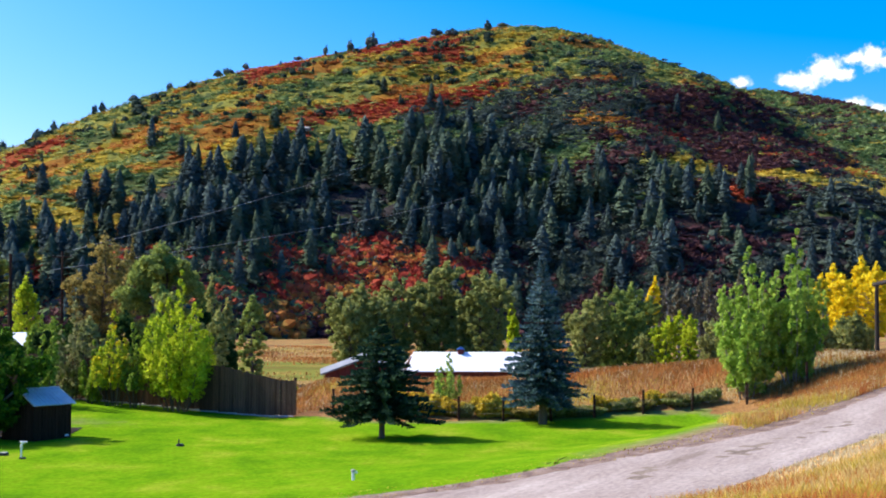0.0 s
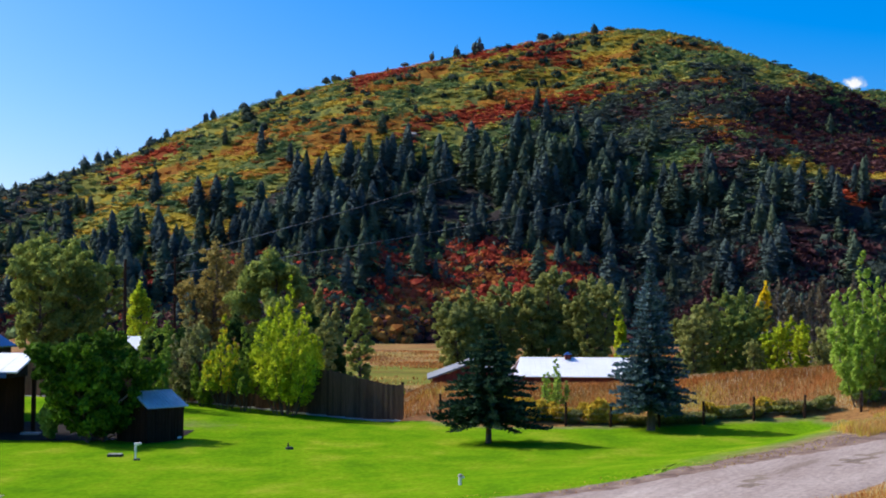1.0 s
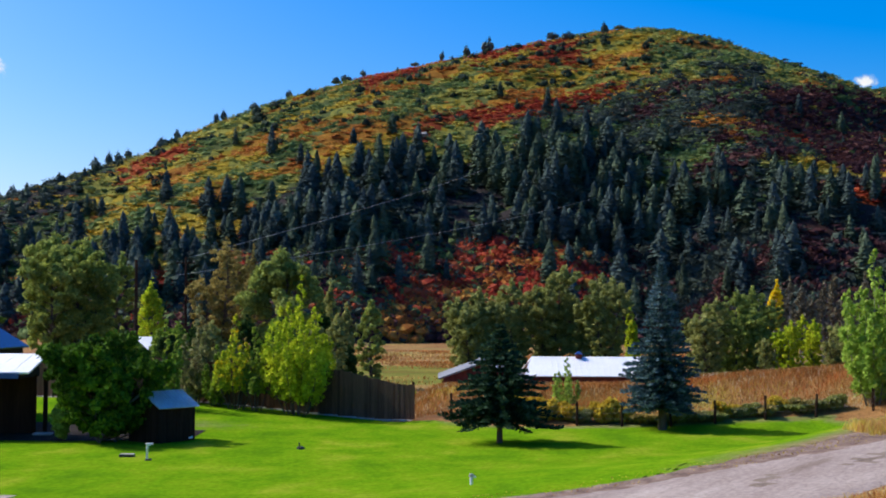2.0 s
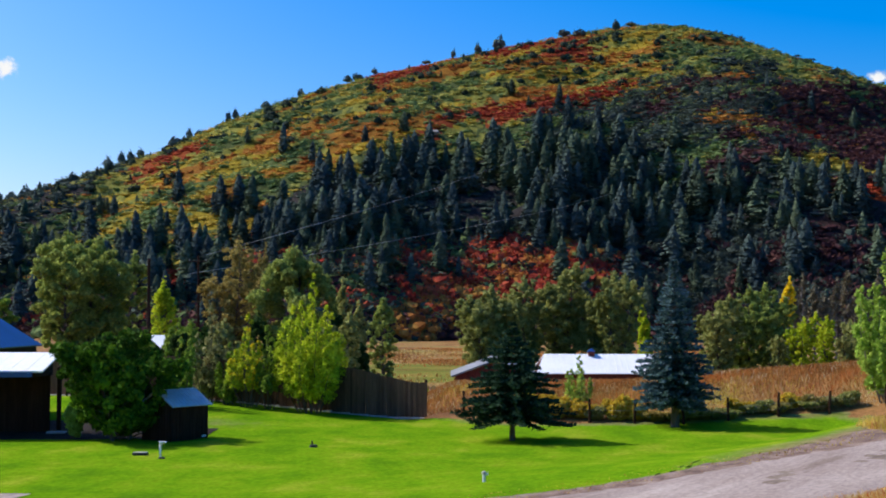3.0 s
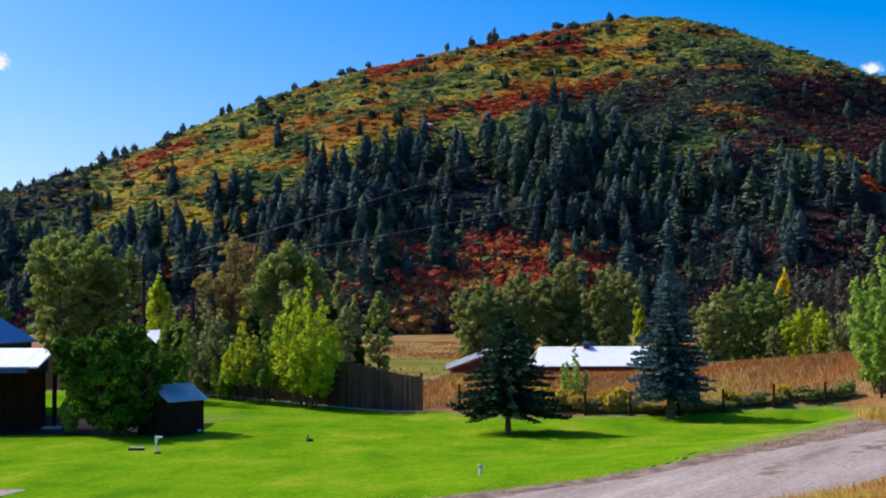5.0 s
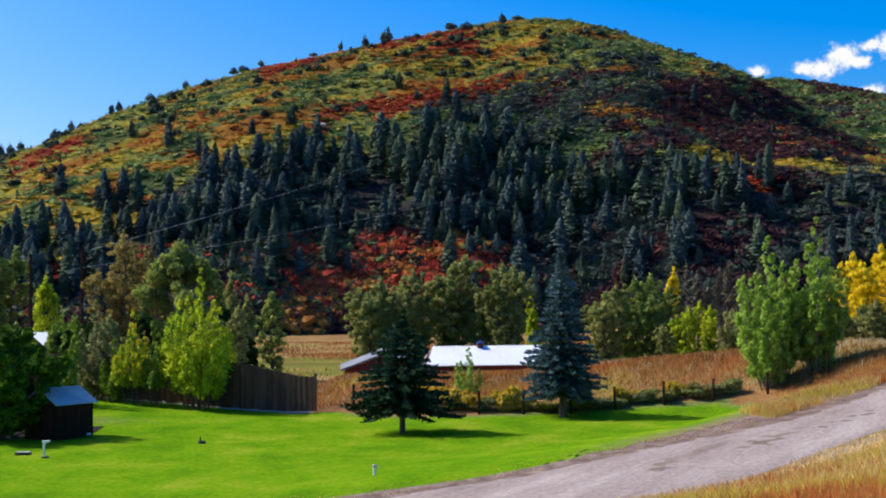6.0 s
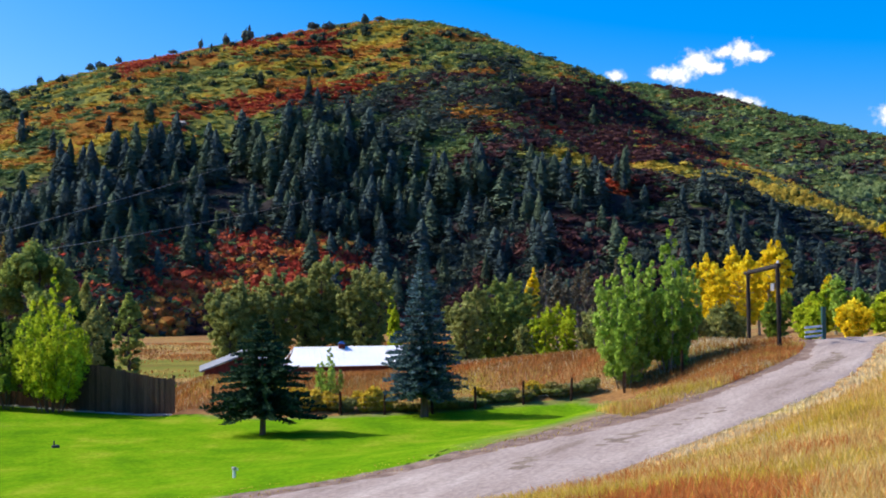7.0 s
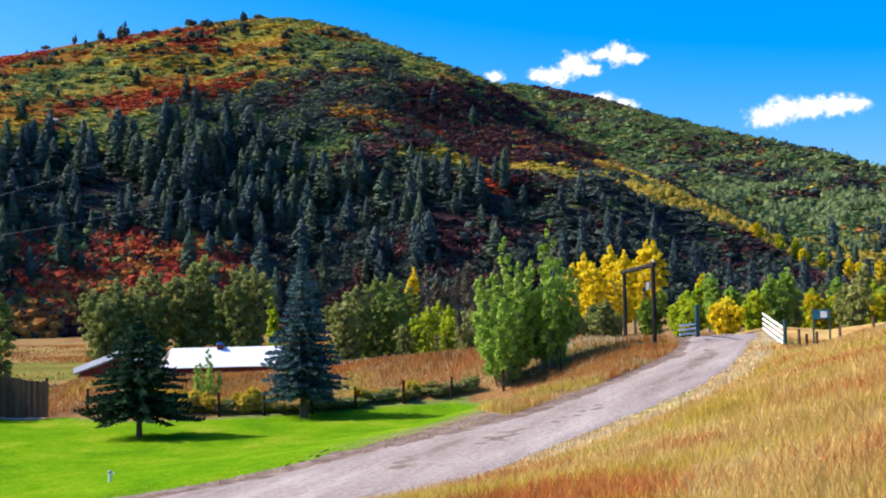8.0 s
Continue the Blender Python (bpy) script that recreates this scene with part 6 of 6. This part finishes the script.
# short tufts that break the lawn's edge
x, y = field(7000, -22, 21, 38, 64)
s = side_of(EDGE_L, x, y)
ok = (s > 0.6 + 0.2 * ripple(x, y, 0.9)) & (s < 1.5 + 0.4 * ripple(x, y, 1.1)) & (x < 4)
x, y = x[ok], y[ok]
blades("lawn_grass", x, y, rng.uniform(0.03, 0.08, len(x)), rng.uniform(0.03, 0.06, len(x)), GRASS_GREEN, "short green grass at the lawn's edge", rng, 0.04)

# ---- clouds: far off, in front of the blue ----
SKY_DIST = 4000.0
DEGREE = math.tan(radians(1)) * SKY_DIST


def cloud_material(lobes, seed):
    """White vapour gathered round a few lobes (x, y, half width, half height, in degrees), torn at its edges."""
    m = bpy.data.materials.new("cloud")
    m.use_nodes = True
    nt = m.node_tree
    nt.nodes.clear()
    tc = nt.nodes.new("ShaderNodeTexCoord")

    def noise(scale, detail):
        mp = nt.nodes.new("ShaderNodeMapping")
        mp.inputs["Location"].default_value = (seed * 3.7, seed * 1.3, 0)
        n = nt.nodes.new("ShaderNodeTexNoise")
        n.inputs["Scale"].default_value, n.inputs["Detail"].default_value, n.inputs["Roughness"].default_value = scale / DEGREE, detail, 0.6
        nt.links.new(tc.outputs["Object"], mp.inputs[0])
        nt.links.new(mp.outputs[0], n.inputs["Vector"])
        return n.outputs["Fac"]

    def sums(op, a, b, c=None):
        k = nt.nodes.new("ShaderNodeMath")
        k.operation = op
        for i, v in enumerate((a, b, c)):
            if isinstance(v, (int, float)):
                k.inputs[i].default_value = v
            elif v is not None:
                nt.links.new(v, k.inputs[i])
        return k.outputs[0]

    body = None
    for x, y, rx, ry in lobes:
        rx, ry = 1.1 * rx, 1.08 * ry
        mp = nt.nodes.new("ShaderNodeMapping")
        mp.inputs["Location"].default_value = (-x / rx, -y / ry, 0)
        mp.inputs["Scale"].default_value = (1 / rx / DEGREE, 1 / ry / DEGREE, 0)
        nt.links.new(tc.outputs["Object"], mp.inputs[0])
        ln = nt.nodes.new("ShaderNodeVectorMath")
        ln.operation = "LENGTH"
        nt.links.new(mp.outputs[0], ln.inputs[0])
        d = sums("SUBTRACT", 1.0, ln.outputs["Value"])
        body = d if body is None else sums("SMOOTH_MAX", body, d, 0.25)
    torn = sums("MULTIPLY_ADD", noise(2.6, 6.0), 2.0, -1.0)
    thick = sums("MULTIPLY_ADD", torn, 0.85, body)
    fac = ramp(nt, [(0.0, (0, 0, 0)), (0.2, (0.22, 0.22, 0.22)), (0.55, (1, 1, 1))])
    nt.links.new(thick, fac.inputs[0])
    white = ramp(nt, [(0.05, (0.62, 0.76, 0.93)), (0.4, (0.85, 0.91, 0.97)), (0.75, (1, 1, 1))])
    nt.links.new(sums("MULTIPLY_ADD", noise(1.7, 3.0), 0.8, sums("MULTIPLY_ADD", thick, 0.6, -0.12)), white.inputs[0])
    em = nt.nodes.new("ShaderNodeEmission")
    em.inputs["Strength"].default_value = 0.95
    nt.links.new(white.outputs[0], em.inputs["Color"])
    tr = nt.nodes.new("ShaderNodeBsdfTransparent")
    mx = nt.nodes.new("ShaderNodeMixShader")
    out = nt.nodes.new("ShaderNodeOutputMaterial")
    nt.links.new(fac.outputs[0], mx.inputs[0])
    nt.links.new(tr.outputs[0], mx.inputs[1])
    nt.links.new(em.outputs[0], mx.inputs[2])
    nt.links.new(mx.outputs[0], out.inputs["Surface"])
    return m


def cloud(bearing, rise, lobes, seed, label):
    """A cloud far off: bearing and rise in degrees."""
    b, e = radians(bearing), radians(rise)
    p = Vector((math.sin(b), math.cos(b), math.tan(e))) * SKY_DIST
    w = (max(abs(x) + rx for x, y, rx, ry in lobes) + 0.7) * DEGREE
    h = (max(abs(y) + ry for x, y, rx, ry in lobes) + 0.5) * DEGREE
    ob = part("cloud", sheet("cloud", np.array([(-w, -h, 0), (w, -h, 0), (w, h, 0), (-w, h, 0)]), [(0, 1, 2, 3)], [cloud_material(lobes, seed)]))
    ob.matrix_world = Matrix.Translation(p) @ Matrix.Rotation(-b, 4, "Z") @ Matrix.Rotation(radians(90), 4, "X")
    ob.visible_shadow = False
    return tagged(ob, label, "cloud", "clouds", kind="structure")


cloud(21.91, 10.08, [(-2.05, -0.35, 0.5, 0.35), (-1.3, -0.45, 0.8, 0.45), (-0.45, 0.0, 0.8, 0.62), (0.1, -0.25, 0.6, 0.3), (0.6, 0.4, 0.5, 0.28), (1.3, 0.42, 0.65, 0.55), (1.95, 0.2, 0.6, 0.3)], 1.0, "ragged white fair-weather cloud in two lobes")
cloud(18.05, 9.71, [(0, 0, 0.42, 0.26)], 2.0, "tiny white puff of cloud")
cloud(22.95, 8.5, [(-0.4, 0.1, 0.6, 0.4), (0.4, -0.1, 0.7, 0.3)], 3.0, "low white cloud edge over the ridge")
cloud(30.83, 7.84, [(-1.5, -0.2, 1.05, 0.5), (-0.9, 0.05, 0.95, 0.62), (0.2, 0.12, 1.05, 0.5), (1.25, 0.15, 1.05, 0.5), (2.0, 0.1, 0.6, 0.32)], 4.0, "flat white fair-weather cloud")
cloud(-18.05, 9.95, [(-0.2, 0.0, 0.6, 0.5), (0.35, 0.1, 0.5, 0.4)], 5.0, "small white cloud")

# sparse tufts in the dirt verge
x, y = field(46000, -22, 24, 36, 70)
s = side_of(EDGE_L, x, y)
ok = (s > -0.25) & (s < 1.9) & (ripple(x, y, 0.8, 3.0) + 0.5 * rng.normal(size=len(x)) > 0.35 - 0.5 * s)
x, y = x[ok], y[ok]
green = rng.random(len(x)) < 0.5
blades("verge_grass", x[green], y[green], rng.uniform(0.03, 0.08, green.sum()), rng.uniform(0.03, 0.06, green.sum()), GRASS_OLIVE, "short olive tufts in the dirt verge", rng, 0.03)
blades("verge_stubble", x[~green], y[~green], rng.uniform(0.02, 0.07, (~green).sum()), rng.uniform(0.03, 0.06, (~green).sum()), GRASS_BROWN, "dry brown stubble in the dirt verge", rng, 0.03)
